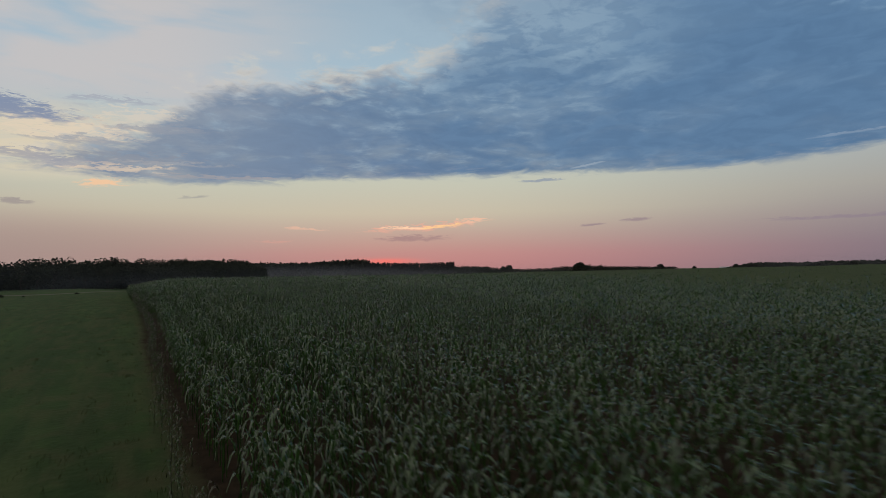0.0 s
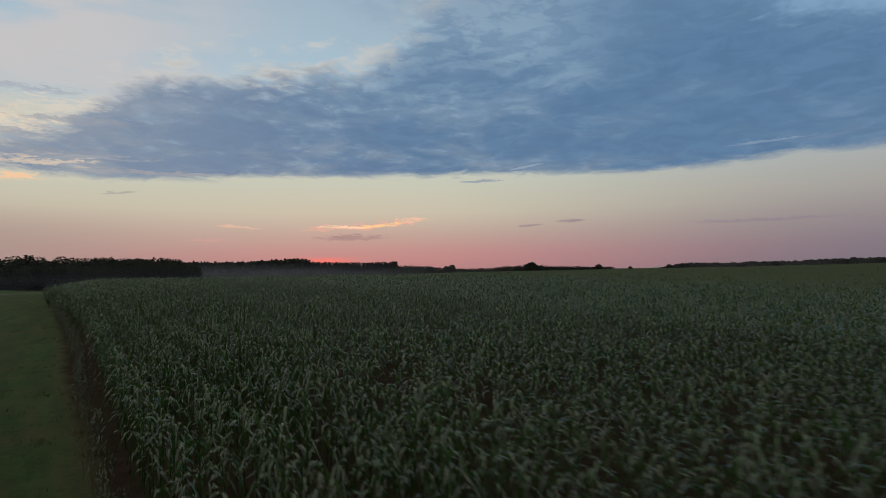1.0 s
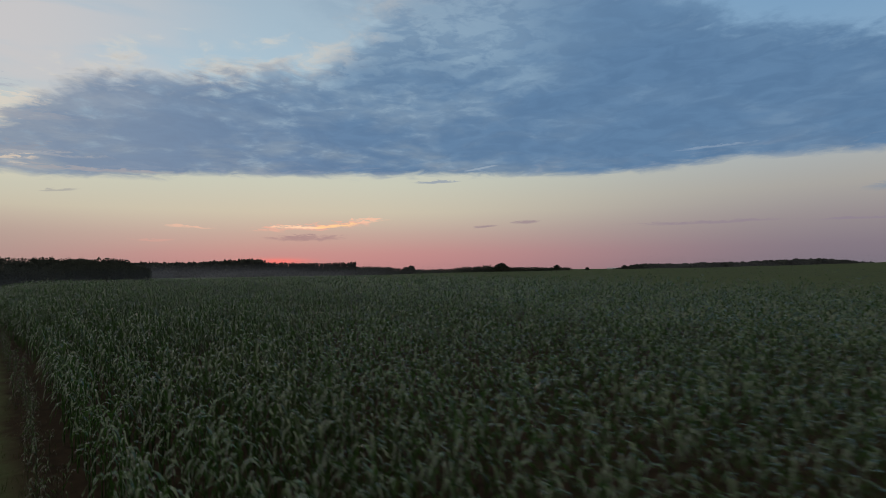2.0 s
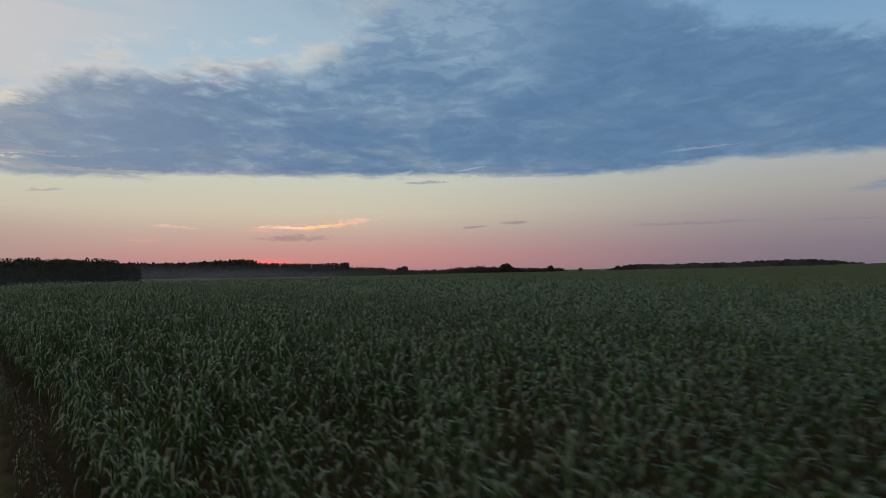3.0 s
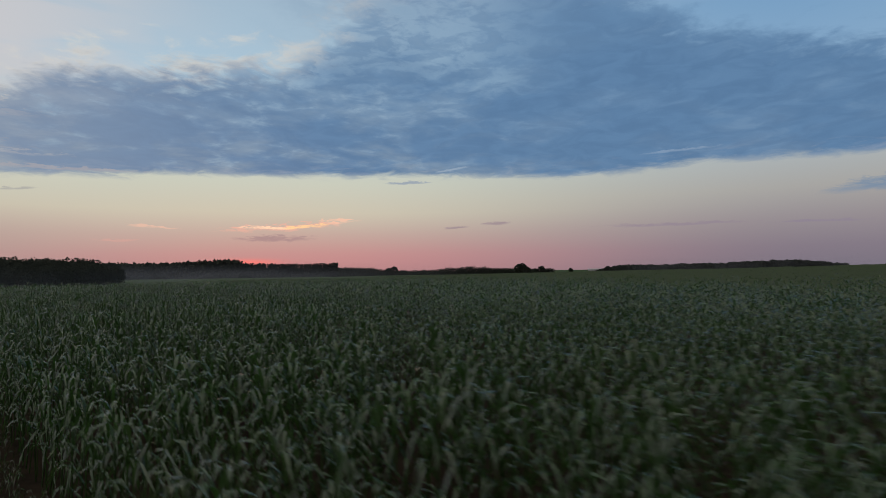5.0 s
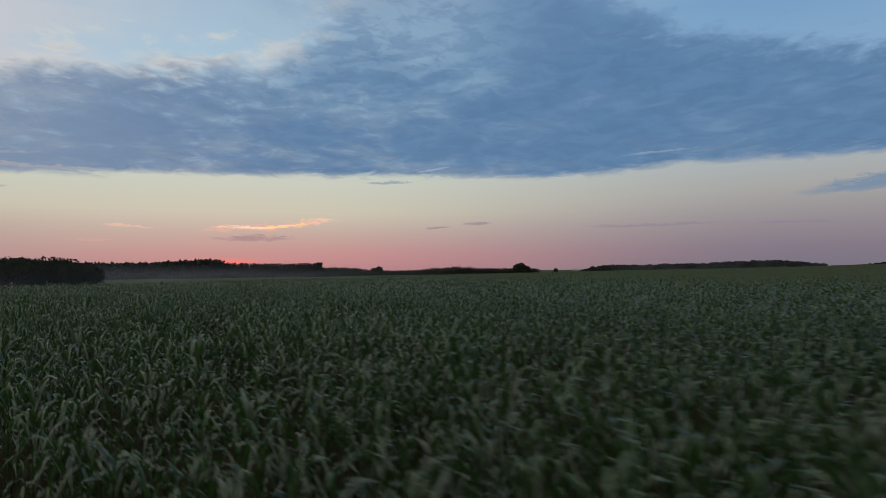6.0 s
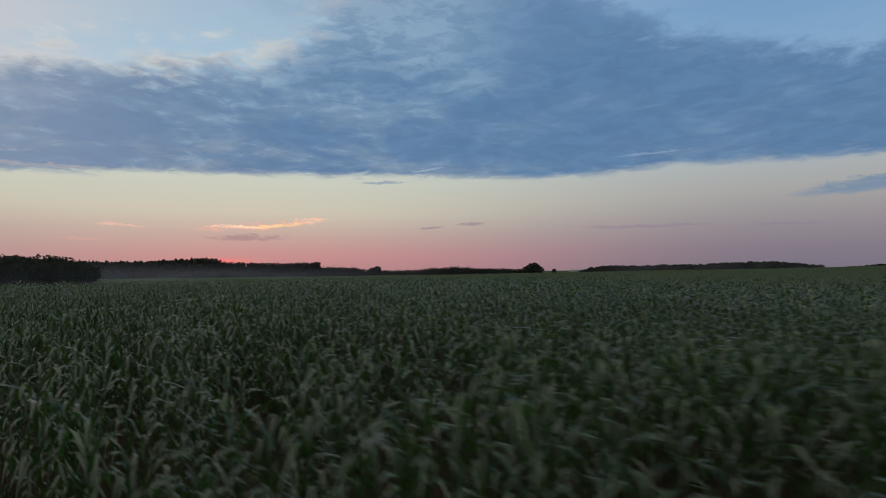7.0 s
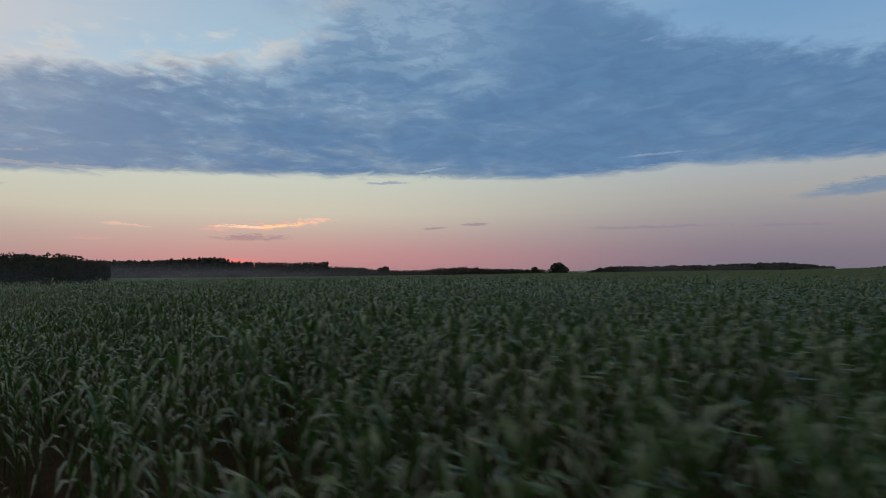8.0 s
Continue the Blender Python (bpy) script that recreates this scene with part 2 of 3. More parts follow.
# ---- materials ----
def material(name, base, other, scale, rough=0.7, spec=0.3, island=0.0, bump=0.0, bscale=30.0, stain=None, sheen=0.0, through_light=0.0):
    """A surface with two scales of colour change, a third of stains, fine relief and a change from piece to piece."""
    m = bpy.data.materials.new(name)
    m.use_nodes = True
    t = m.node_tree
    p = t.nodes["Principled BSDF"]
    g = t.nodes.new("ShaderNodeNewGeometry")
    pos = g.outputs["Position"]

    def tex(s, d=5.0):
        n = t.nodes.new("ShaderNodeTexNoise")
        t.links.new(pos, n.inputs["Vector"])
        n.inputs["Scale"].default_value, n.inputs["Detail"].default_value = s, d
        return n.outputs[0]

    def rng(v, a, b):
        n = t.nodes.new("ShaderNodeMapRange")
        t.links.new(v, n.inputs["Value"])
        n.inputs["From Min"].default_value, n.inputs["From Max"].default_value = a, b
        return n.outputs[0]

    def mix(f, a, b):
        n = t.nodes.new("ShaderNodeMix")
        n.data_type = "RGBA"
        for v, s in zip((f, a, b), (n.inputs[0], n.inputs[6], n.inputs[7])):
            link(t, v, s)
        return n.outputs[2]

    col = mix(rng(tex(scale), 0.3, 0.7), (*base, 1), (*other, 1))
    if stain:
        col = mix(rng(tex(stain[1]), 0.48, 0.72), col, (*stain[0], 1))
    if island:
        h = t.nodes.new("ShaderNodeHueSaturation")
        t.links.new(col, h.inputs["Color"])
        t.links.new(mixv(t, g.outputs["Random Per Island"], 1 - island, 1 + island), h.inputs["Value"])
        col = h.outputs[0]
    t.links.new(col, p.inputs["Base Color"])
    p.inputs["Roughness"].default_value = rough
    p.inputs["Specular IOR Level"].default_value = spec
    if sheen:
        p.inputs["Sheen Weight"].default_value, p.inputs["Sheen Roughness"].default_value = sheen, 0.32
        p.inputs["Sheen Tint"].default_value = (0.84, 1.0, 0.74, 1)
    if through_light:
        tr = t.nodes.new("ShaderNodeBsdfTranslucent")
        glow = t.nodes.new("ShaderNodeHueSaturation")
        glow.inputs["Value"].default_value = 2.2
        t.links.new(col, glow.inputs["Color"])
        t.links.new(glow.outputs[0], tr.inputs[0])
        mx = t.nodes.new("ShaderNodeMixShader")
        mx.inputs[0].default_value = through_light
        t.links.new(p.outputs[0], mx.inputs[1])
        t.links.new(tr.outputs[0], mx.inputs[2])
        t.links.new(mx.outputs[0], t.nodes["Material Output"].inputs[0])
    if bump:
        b = t.nodes.new("ShaderNodeBump")
        b.inputs["Strength"].default_value, b.inputs["Distance"].default_value = bump, 0.02
        t.links.new(tex(bscale), b.inputs["Height"])
        t.links.new(b.outputs[0], p.inputs["Normal"])
    return m


def mixv(t, f, a, b):
    n = t.nodes.new("ShaderNodeMapRange")
    t.links.new(f, n.inputs["Value"])
    n.inputs["To Min"].default_value, n.inputs["To Max"].default_value = a, b
    return n.outputs[0]


M_LEAF = material("maize_leaf", (0.021, 0.054, 0.011), (0.033, 0.075, 0.016), 0.6, rough=0.25, spec=0.88, island=0.30, stain=((0.044, 0.070, 0.024), 0.35), sheen=0.02, through_light=0.24)
# greyer leaf colour, for part of the outermost row's leaves
M_GREY_LEAF = material("greyish_leaf", (0.046, 0.052, 0.026), (0.068, 0.066, 0.040), 1.2, rough=0.40, spec=0.45, island=0.3)
M_STALK = material("maize_stalk", (0.030, 0.046, 0.018), (0.045, 0.048, 0.024), 3.0, rough=0.6, island=0.2)
M_CANOPY = material("maize_canopy", (0.052, 0.070, 0.040), (0.080, 0.098, 0.060), 1.6, rough=0.9, spec=0.0, bump=1.0, bscale=3.0, stain=((0.070, 0.088, 0.048), 0.03))
M_GRASS = material("grass_blade", (0.030, 0.052, 0.016), (0.055, 0.062, 0.026), 0.5, rough=0.6, spec=0.1, island=0.3, through_light=0.2)
M_CROWN = material("tree_leaves", (0.036, 0.042, 0.032), (0.052, 0.058, 0.044), 0.25, rough=0.85, spec=0.05, island=0.2, through_light=0.12)
M_PINE = material("pine_needles", (0.034, 0.042, 0.034), (0.048, 0.054, 0.044), 0.25, rough=0.85, spec=0.05, island=0.2, through_light=0.08)
M_BARK = material("bark", (0.05, 0.04, 0.03), (0.09, 0.075, 0.06), 2.0, rough=0.9, bump=0.6, bscale=12.0)
M_TRACK = material("dry_track", (0.08, 0.08, 0.055), (0.12, 0.115, 0.085), 0.4, rough=0.95, bump=0.4, stain=((0.10, 0.12, 0.06), 0.2))
# pale tones that imitate bright low sky on the far block
M_GAP_FACE = material("pale_gap_face", (0.42, 0.42, 0.42), (0.52, 0.52, 0.51), 0.3, rough=0.8, spec=0.1)
M_GAP_TOP = material("pale_gap_top", (0.40, 0.40, 0.41), (0.50, 0.50, 0.49), 0.2, rough=0.8, spec=0.1)


def ground_material():
    """Mown grass with worn brown streaks along the field, and bare soil under the maize."""
    m = material("grass_and_soil", (0.009, 0.017, 0.006), (0.024, 0.040, 0.012), 2.6, rough=0.95, spec=0.03, bump=1.0, bscale=7.0, stain=((0.036, 0.031, 0.017), 0.5))
    t = m.node_tree
    p = t.nodes["Principled BSDF"]
    grass = p.inputs["Base Color"].links[0].from_socket
    g = t.nodes.new("ShaderNodeNewGeometry")
    s = t.nodes.new("ShaderNodeSeparateXYZ")
    t.links.new(g.outputs["Position"], s.inputs[0])

    def tm(op, a, b):
        n = t.nodes.new("ShaderNodeMath")
        n.operation = op
        link(t, a, n.inputs[0])
        link(t, b, n.inputs[1])
        return n.outputs[0]

    def tn(vec, scale):
        n = t.nodes.new("ShaderNodeTexNoise")
        link(t, vec, n.inputs["Vector"])
        n.inputs["Scale"].default_value, n.inputs["Detail"].default_value = scale, 6.0
        return n.outputs[0]

    def tr(v, a, b):
        n = t.nodes.new("ShaderNodeMapRange")
        link(t, v, n.inputs["Value"])
        n.inputs["From Min"].default_value, n.inputs["From Max"].default_value = a, b
        return n.outputs[0]

    def tx(f, a, b):
        n = t.nodes.new("ShaderNodeMix")
        n.data_type = "RGBA"
        for v, q in zip((f, a, b), (n.inputs[0], n.inputs[6], n.inputs[7])):
            link(t, v, q)
        return n.outputs[2]

    c = t.nodes.new("ShaderNodeCombineXYZ")
    t.links.new(s.outputs[0], c.inputs[0])
    t.links.new(tm("MULTIPLY", s.outputs[1], 0.12), c.inputs[1])
    wear = tn(c.outputs[0], 1.1)
    patch = tn(g.outputs["Position"], 0.62)
    tussock = tn(g.outputs["Position"], 2.4)
    grass = tx(tm("MULTIPLY", tr(tussock, 0.60, 0.42), 0.8), grass, (0.010, 0.019, 0.006, 1))
    col = tx(tm("MULTIPLY", tr(wear, 0.46, 0.62), 0.7), grass, (0.042, 0.034, 0.018, 1))
    col = tx(tm("MULTIPLY", tr(patch, 0.52, 0.64), 0.8), col, (0.038, 0.028, 0.016, 1))
    col = tx(tm("MULTIPLY", tr(tn(c.outputs[0], 0.35), 0.45, 0.65), 0.35), col, (0.040, 0.074, 0.020, 1))
    col = tx(tm("MULTIPLY", tr(tn(c.outputs[0], 1.7), 0.47, 0.60), 0.75), col, (0.009, 0.018, 0.006, 1))
    soil = tx(tr(tn(g.outputs["Position"], 4.0), 0.3, 0.7), (0.016, 0.012, 0.008, 1), (0.034, 0.024, 0.015, 1))
    bend = tm("MULTIPLY", tr(s.outputs[1], 32.0, 6.0), 0.55)
    bend = tm("SUBTRACT", bend, tm("MULTIPLY", tr(s.outputs[1], 45.0, 115.0), 1.3))
    rim = tm("ADD", tm("SUBTRACT", s.outputs[0], bend), tm("MULTIPLY", tm("SUBTRACT", tn(g.outputs["Position"], 1.3), 0.5), 0.9))
    margin = tm("MULTIPLY", tr(rim, 0.1, 0.6), tr(s.outputs[1], 58.0, 30.0))
    col = tx(tm("MULTIPLY", margin, 0.85), col, (0.040, 0.026, 0.017, 1))
    on = tm("MULTIPLY", tr(tm("SUBTRACT", rim, tm("MULTIPLY", tr(s.outputs[1], 35.0, 70.0), 0.5)), 0.45, 0.85), tr(s.outputs[1], 160.0, 150.0))
    t.links.new(tx(on, col, soil), p.inputs["Base Color"])
    t.links.new(tm("MULTIPLY", tm("SUBTRACT", 1.0, on), 0.16), p.inputs["Sheen Weight"])
    p.inputs["Sheen Roughness"].default_value = 0.5
    p.inputs["Sheen Tint"].default_value = (0.42, 0.7, 0.3, 1)
    return m


M_GROUND = ground_material()
# ---- shape of the land ----
def ease(v):
    v = np.clip(v, 0, 1)
    return v * v * (3 - 2 * v)


def rise(x, y):
    """Height of the ground: a gentle slope up along the field to a crest, a fall beyond it, a low swell far to the side."""
    x, y = np.asarray(x, float), np.asarray(y, float)
    field = np.clip((x + 14) / 14, 0, 1)
    crest = 165 - 60 * field * (1 - ease((x - 60) / 80))
    near = 0.35 * np.clip((y - 22) / 36, 0, 1) + 0.52 * field * np.interp(y, (4, 36, 60), (0, 0.75, 1.0))
    fall = (1.6 + 0.52 * field) * ease((y - crest) / 130)
    swell = 5.4 * ease((x - 90) / 520) * np.exp(-((y - 55) / 100) ** 2 / 2)
    return near - fall + swell + 5.0 * np.clip((x - 700) / 450, 0, 1) * np.exp(-((y - 350) / 260) ** 2 / 2)


def drift(y):
    """How far the field's edge and its rows wind."""
    y = np.asarray(y, float)
    return np.interp(y, (6, 14, 24, 36, 46, 60), (0.14, -0.05, -0.04, 0.26, 0.26, 0.0)) - 1.3 * np.clip((y - 45) / 70, 0, 1)


def mesh_from(name, verts, quads, mat, tris=None, smooth=False):
    """A mesh from arrays of corners and of faces."""
    me = bpy.data.meshes.new(name)
    verts = np.asarray(verts, np.float32)
    parts = [np.asarray(quads, np.int32).reshape(-1, 4)] + ([np.asarray(tris, np.int32).reshape(-1, 3)] if tris is not None else [])
    loops = np.concatenate([p.ravel() for p in parts])
    sizes = np.concatenate([np.full(len(p), p.shape[1], np.int32) for p in parts])
    me.vertices.add(len(verts))
    me.vertices.foreach_set("co", verts.ravel())
    me.loops.add(len(loops))
    me.loops.foreach_set("vertex_index", loops)
    me.polygons.add(len(sizes))
    me.polygons.foreach_set("loop_start", np.concatenate([[0], np.cumsum(sizes)[:-1]]).astype(np.int32))
    if smooth:
        me.polygons.foreach_set("use_smooth", np.ones(len(sizes), bool))
    me.update(calc_edges=True)
    me.materials.append(mat)
    return me


def thing(name, label, category, group="", kind=""):
    return tagged(new(name), label, category, group, kind)


def part_of(name, me, parent, label=""):
    ob = new(name, me)
    ob.parent = parent
    return tagged(ob, label) if label else ob


def sheet(name, xs, ys, height, mat, keep=None):
    X, Y = np.meshgrid(xs, ys)
    V = np.stack([X, Y, height(X, Y)], -1).reshape(-1, 3)
    n, k = len(xs), np.arange(len(xs) * len(ys)).reshape(len(ys), len(xs))
    q = np.stack([k[:-1, :-1], k[:-1, 1:], k[1:, 1:], k[1:, :-1]], -1).reshape(-1, 4)
    if keep is not None:
        mid = V[q].mean(1)
        q = q[keep(mid[:, 0], mid[:, 1])]
        used, inv = np.unique(q, return_inverse=True)
        V, q = V[used], inv.reshape(-1, 4)
    return mesh_from(name, V, q, mat, smooth=True)


def graded(lo, hi, near_lo, near_hi, fine, coarse):
    """Places along one axis: close together in the near stretch, wider and wider outside."""
    a = list(np.arange(near_lo, near_hi + 1e-6, fine))
    s, v = fine, near_hi
    while v < hi:
        s = min(s * 1.25, coarse)
        v += s
        a.append(v)
    s, v = fine, near_lo
    while v > lo:
        s = min(s * 1.25, coarse)
        v -= s
        a.insert(0, v)
    return np.array(a)


rng = np.random.default_rng(5)
P1, P2, P3 = rng.uniform(0, 6.28, 3), rng.uniform(0, 6.28, 3), rng.uniform(0, 6.28, 3)


def lumps(x, y):
    """Gentle unevenness of the ground and of the crop's height."""
    return (np.sin(x * 0.9 + P1[0]) * np.sin(y * 0.8 + P1[1]) + 0.6 * np.sin(x * 2.1 + P2[0] + y) * np.sin(y * 1.7 + P2[1]) + 0.8 * np.sin(x * 0.23 + P3[0]) * np.sin(y * 0.19 + P3[1])) / 2.4


gx = graded(-2400, 2600, -8, 10, 0.5, 120)
gy = graded(-600, 2600, -6, 100, 0.6, 120)
ground = new("ground", sheet("ground", gx, gy, lambda x, y: rise(x, y) + 0.03 * lumps(x * 1.7, y * 1.7), M_GROUND))
tagged(ground, "mown dark green grass worn brown, bare soil under the maize", "ground", kind="structure")

tx_ = np.linspace(-260, 0.5, 80)
track = new("track", sheet("track", tx_, np.array([131.0, 132.5, 134.5, 136.0]) , lambda x, y: rise(x, y) + 0.05 + 0.02 * np.sin(x), M_TRACK))
tagged(track, "pale dry farm track at the end of the grass strip", "track", kind="structure")


# ---- maize ----
def field_end(x):
    return 150 + 1.5 * x


def leaf_strip(r, length, width, seg, across, lift, droop, bow=0.3):
    """One maize leaf that starts at the origin, rises along +x, arches over and hangs down at the tip."""
    u = np.linspace(0, 1, seg + 1)
    k = np.clip((u - bow) / 0.34, 0, 1)
    ang = np.radians(lift) - np.radians(lift + droop) * (0.14 * u + 0.86 * k * k * (3 - 2 * k))
    ds = length / seg
    px = np.concatenate([[0], np.cumsum(np.cos((ang[1:] + ang[:-1]) / 2) * ds)])
    pz = np.concatenate([[0], np.cumsum(np.sin((ang[1:] + ang[:-1]) / 2) * ds)])
    w = width * np.minimum(1, 0.5 + 1.8 * u) * (1 - u ** 2.2) ** 0.8
    w[-1] = width * 0.04
    phase = r.uniform(0, 6)
    bend = r.uniform(-0.3, 0.3) * u ** 2 * length
    twist = r.uniform(-0.5, 0.5) * u ** 2
    rows = []
    for k in np.linspace(-1, 1, across):
        ripple = 0.014 * np.sin(u * 14 + phase + 1.3 * k) * abs(k)
        out, side = abs(k) * w * 0.09 + k * w / 2 * np.sin(twist) + ripple, k * w / 2 * np.cos(twist)
        rows.append(np.stack([px - np.sin(ang) * out, bend + side, pz + np.cos(ang) * out], -1))
    V = np.stack(rows, 1).reshape(-1, 3)
    k = np.arange((seg + 1) * across).reshape(seg + 1, across)
    q = np.stack([k[:-1, :-1], k[1:, :-1], k[1:, 1:], k[:-1, 1:]], -1).reshape(-1, 4)
    return V, q


def turned(V, a):
    c, s = math.cos(a), math.sin(a)
    return V @ np.array([[c, s, 0], [-s, c, 0], [0, 0, 1.0]])


def stalk_mesh(r, h, sides=5, bend=0.05):
    rings = np.array([0, 0.3, 0.65, 1.0])
    rad = np.array([0.016, 0.014, 0.011, 0.004])
    a = np.arange(sides) * 2 * math.pi / sides
    V = np.stack([np.stack([np.cos(a) * q + bend * z * z, np.sin(a) * q, np.full(sides, z * h)], -1) for z, q in zip(rings, rad)]).reshape(-1, 3)
    k = np.arange(len(rings) * sides).reshape(len(rings), sides)
    n = np.roll(k, -1, 1)
    return V, np.stack([k[:-1], n[:-1], n[1:], k[1:]], -1).reshape(-1, 4)


TALL = 1.95     # height of a plant of size 1, to the crest of its upper leaves


def leaf_plan(r, count, h=1.62, long=1.0):
    """Where each leaf sits on a stalk: height, bearing, length, width, rise, droop and where it bends. The lower leaves arch out and hang, the young whorl on top stands up."""
    face = r.uniform(0, math.pi)
    out = []
    for i in range(count):
        u = (i + 0.5) / count
        b = face + (i % 2) * math.pi + r.normal(0, 0.6)
        if u > 0.82:
            z, ln, wd = h * (0.92 + 0.08 * u), r.uniform(0.30, 0.48), r.uniform(0.034, 0.046)
            lift, droop, bow = r.uniform(62, 82), r.uniform(20, 110), r.uniform(0.26, 0.46)
        elif u > 0.38:
            v = (u - 0.38) / 0.44
            z, ln, wd = h * (0.70 + 0.24 * v), r.uniform(0.46, 0.70), r.uniform(0.036, 0.052)
            lift, droop, bow = 58 + 10 * v + r.normal(0, 7), r.uniform(45, 115), r.uniform(0.18, 0.40)
        else:
            v = u / 0.38
            z, ln, wd = h * (0.26 + 0.38 * v), r.uniform(0.50, 0.72), r.uniform(0.040, 0.056)
            lift, droop, bow = 48 + 8 * v + r.normal(0, 7), r.uniform(50, 100), r.uniform(0.22, 0.40)
        out.append((z, b, ln * long, wd * (0.7 + 0.25 * long), lift, droop, bow))
    return out


def whole_plant(r, count, seg, across, wide=1.0, stalk=True, low=0.0, long=1.0):
    Vs, Qs, n = [], [], 0
    for z, b, ln, w, lift, droop, bow in leaf_plan(r, count, long=long):
        if z < low:
            continue
        V, q = leaf_strip(r, ln, w * wide, seg, across, lift, droop, bow)
        V = turned(V, b) + (0.05 * (z / 1.5) ** 2, 0, z)
        Vs.append(V)
        Qs.append(q + n)
        n += len(V)
    if stalk:
        V, q = stalk_mesh(r, 1.64, 4)
        Vs.append(V)
        Qs.append(q + n)
    return np.concatenate(Vs), np.concatenate(Qs)


def scatter(templates, xy, r, size, lean=0.05, grown=None, slim=1.0):
    """Copies of the templates at the places xy, turned, leaning and scaled by chance: one array of corners, one of faces."""
    pick = r.integers(0, len(templates), len(xy))
    Vall, Qall, n = [], [], 0
    for k, (V, Q) in enumerate(templates):
        at = xy[pick == k]
        m = len(at)
        if not m:
            continue
        a = r.uniform(0, 2 * math.pi, m)
        s = size * r.normal(1, 0.065, m) * (1 + 0.06 * lumps(at[:, 0] * 0.7, at[:, 1] * 0.7) + 0.09 * lumps(at[:, 0] * 0.9, at[:, 1] * 2.6)) * (grown(at[:, 0], at[:, 1]) if grown else 1.0)
        c, d = np.cos(a) * s, np.sin(a) * s
        X = (V[None, :, 0] * c[:, None] - V[None, :, 1] * d[:, None]) * slim
        Y = V[None, :, 0] * d[:, None] + V[None, :, 1] * c[:, None]
        Z = V[None, :, 2] * s[:, None]
        X = X + Z * r.normal(0, lean, m)[:, None] + at[:, 0][:, None]
        Y = Y + Z * r.normal(0, lean, m)[:, None] + at[:, 1][:, None]
        Z = Z + rise(at[:, 0], at[:, 1])[:, None]
        Vall.append(np.stack([X, Y, Z], -1).reshape(-1, 3))
        Qall.append((Q[None] + (np.arange(m) * len(V))[:, None, None] + n).reshape(-1, 4))
        n += m * len(V)
    return np.concatenate(Vall), np.concatenate(Qall)


def rows_of(r, x0, x1, y0, y1, gap, step_y, jit=0.03):
    """Places of plants in drilled rows."""
    out = []
    for x in np.arange(x0, x1, gap):
        y = np.arange(y0, y1, step_y)
        keep = r.random(len(y)) > 0.04 + 0.55 * np.clip(lumps(x * 0.9, y * 0.55) * 1.6 - 0.45, 0, 1) + 0.95 * np.clip(lumps(x * 2.3 + 9, y * 2.1) * 2.6 - 0.50, 0, 1)
        y = y[keep] + r.normal(0, 0.04, keep.sum())
        out.append(np.stack([x + drift(y) + r.normal(0, jit, len(y)), y], -1))
    return np.concatenate(out)


ROW, EDGE, FIRST = 1.0, 0.90, 1.60
r1 = np.random.default_rng(11)
near_t = [whole_plant(r1, 12, 6, 3, low=0.5, long=1.12) for _ in range(16)]
lush_t = [whole_plant(r1, 13, 6, 3, low=0.3, long=1.38) for _ in range(16)]
mid_t = [whole_plant(r1, 11, 5, 2, wide=1.15, stalk=False, low=0.75) for _ in range(12)]
far_t = [whole_plant(r1, 10, 2, 2, wide=1.5, stalk=False, low=0.95) for _ in range(8)]
dot_t = [whole_plant(r1, 7, 2, 2, wide=2.2, stalk=False, low=1.1) for _ in range(8)]


def crop_height(x, y):
    """Height of the crop over the ground: it stands tallest some way along the edge."""
    rows_in = (x - drift(y) - FIRST) / ROW
    inside = 0.94 + 0.06 * np.clip(rows_in / 2, 0, 1) - 0.42 * np.clip((y - 65) / 45, 0, 1) * np.clip(1 - rows_in / 6, 0, 1)
    return inside * np.interp(y, (0, 20, 36, 50, 95, 120, 150, 300), (2.05, 2.05, 2.1, 2.28, 2.40, 2.45, 2.45, 2.3))


def grown(x, y):
    return crop_height(x, y) / TALL


# the outermost row, plant by plant
r2 = np.random.default_rng(21)
models = []
stalk_me = [mesh_from("stalk", *stalk_mesh(r2, 1.64, 6, b), M_STALK, smooth=True) for b in (0.03, 0.06, 0.09)]
for k in range(5):
    plant = thing("corn_plant", "short weak maize plant with some greyish arching leaves at the field's edge", "maize", "maize plants of the outermost row")
    part_of("stalk", stalk_me[k % 3], plant)
    for z, b, ln, w, lift, droop, bow in leaf_plan(r2, 10):
        V, q = leaf_strip(r2, ln, w, 7, 3, lift, droop, bow)
        lf = part_of("leaf", mesh_from("leaf", V, q, M_GREY_LEAF if r2.random() < 0.4 else M_LEAF, smooth=True), plant)
        lf.matrix_local = pose(0.05 * (z / 1.5) ** 2, 0, z, 0, 0, math.degrees(b))
    models.append(plant)
places = np.arange(5.0, 78.0, 0.25)[:290]
for i, y in enumerate(places):
    m = pose(EDGE + 0.75 * float(drift(y)) + r2.normal(0, 0.14), y + r2.normal(0, 0.04), float(rise(EDGE, y)), r2.normal(0, 2.5), r2.normal(0, 2.5), r2.uniform(0, 360)) @ Matrix.Scale(float(grown(EDGE, y)) * max(0.25, r2.normal(0.60, 0.15)), 4)
    if i < len(models):
        models[i].matrix_basis = m
    else:
        copy_thing(models[i % len(models)], m)


def crop(name, templates, xy, r, label, size=1.0, slim=1.0, lean=0.022):
    """Drilled plants; slim: how far the leaves reach across the row, against along it."""
    V, Q = scatter(templates, xy, r, size, lean=lean, grown=grown, slim=slim)
    return tagged(new(name, mesh_from(name, V, Q, M_LEAF, smooth=True)), label, "maize", kind="stuff")


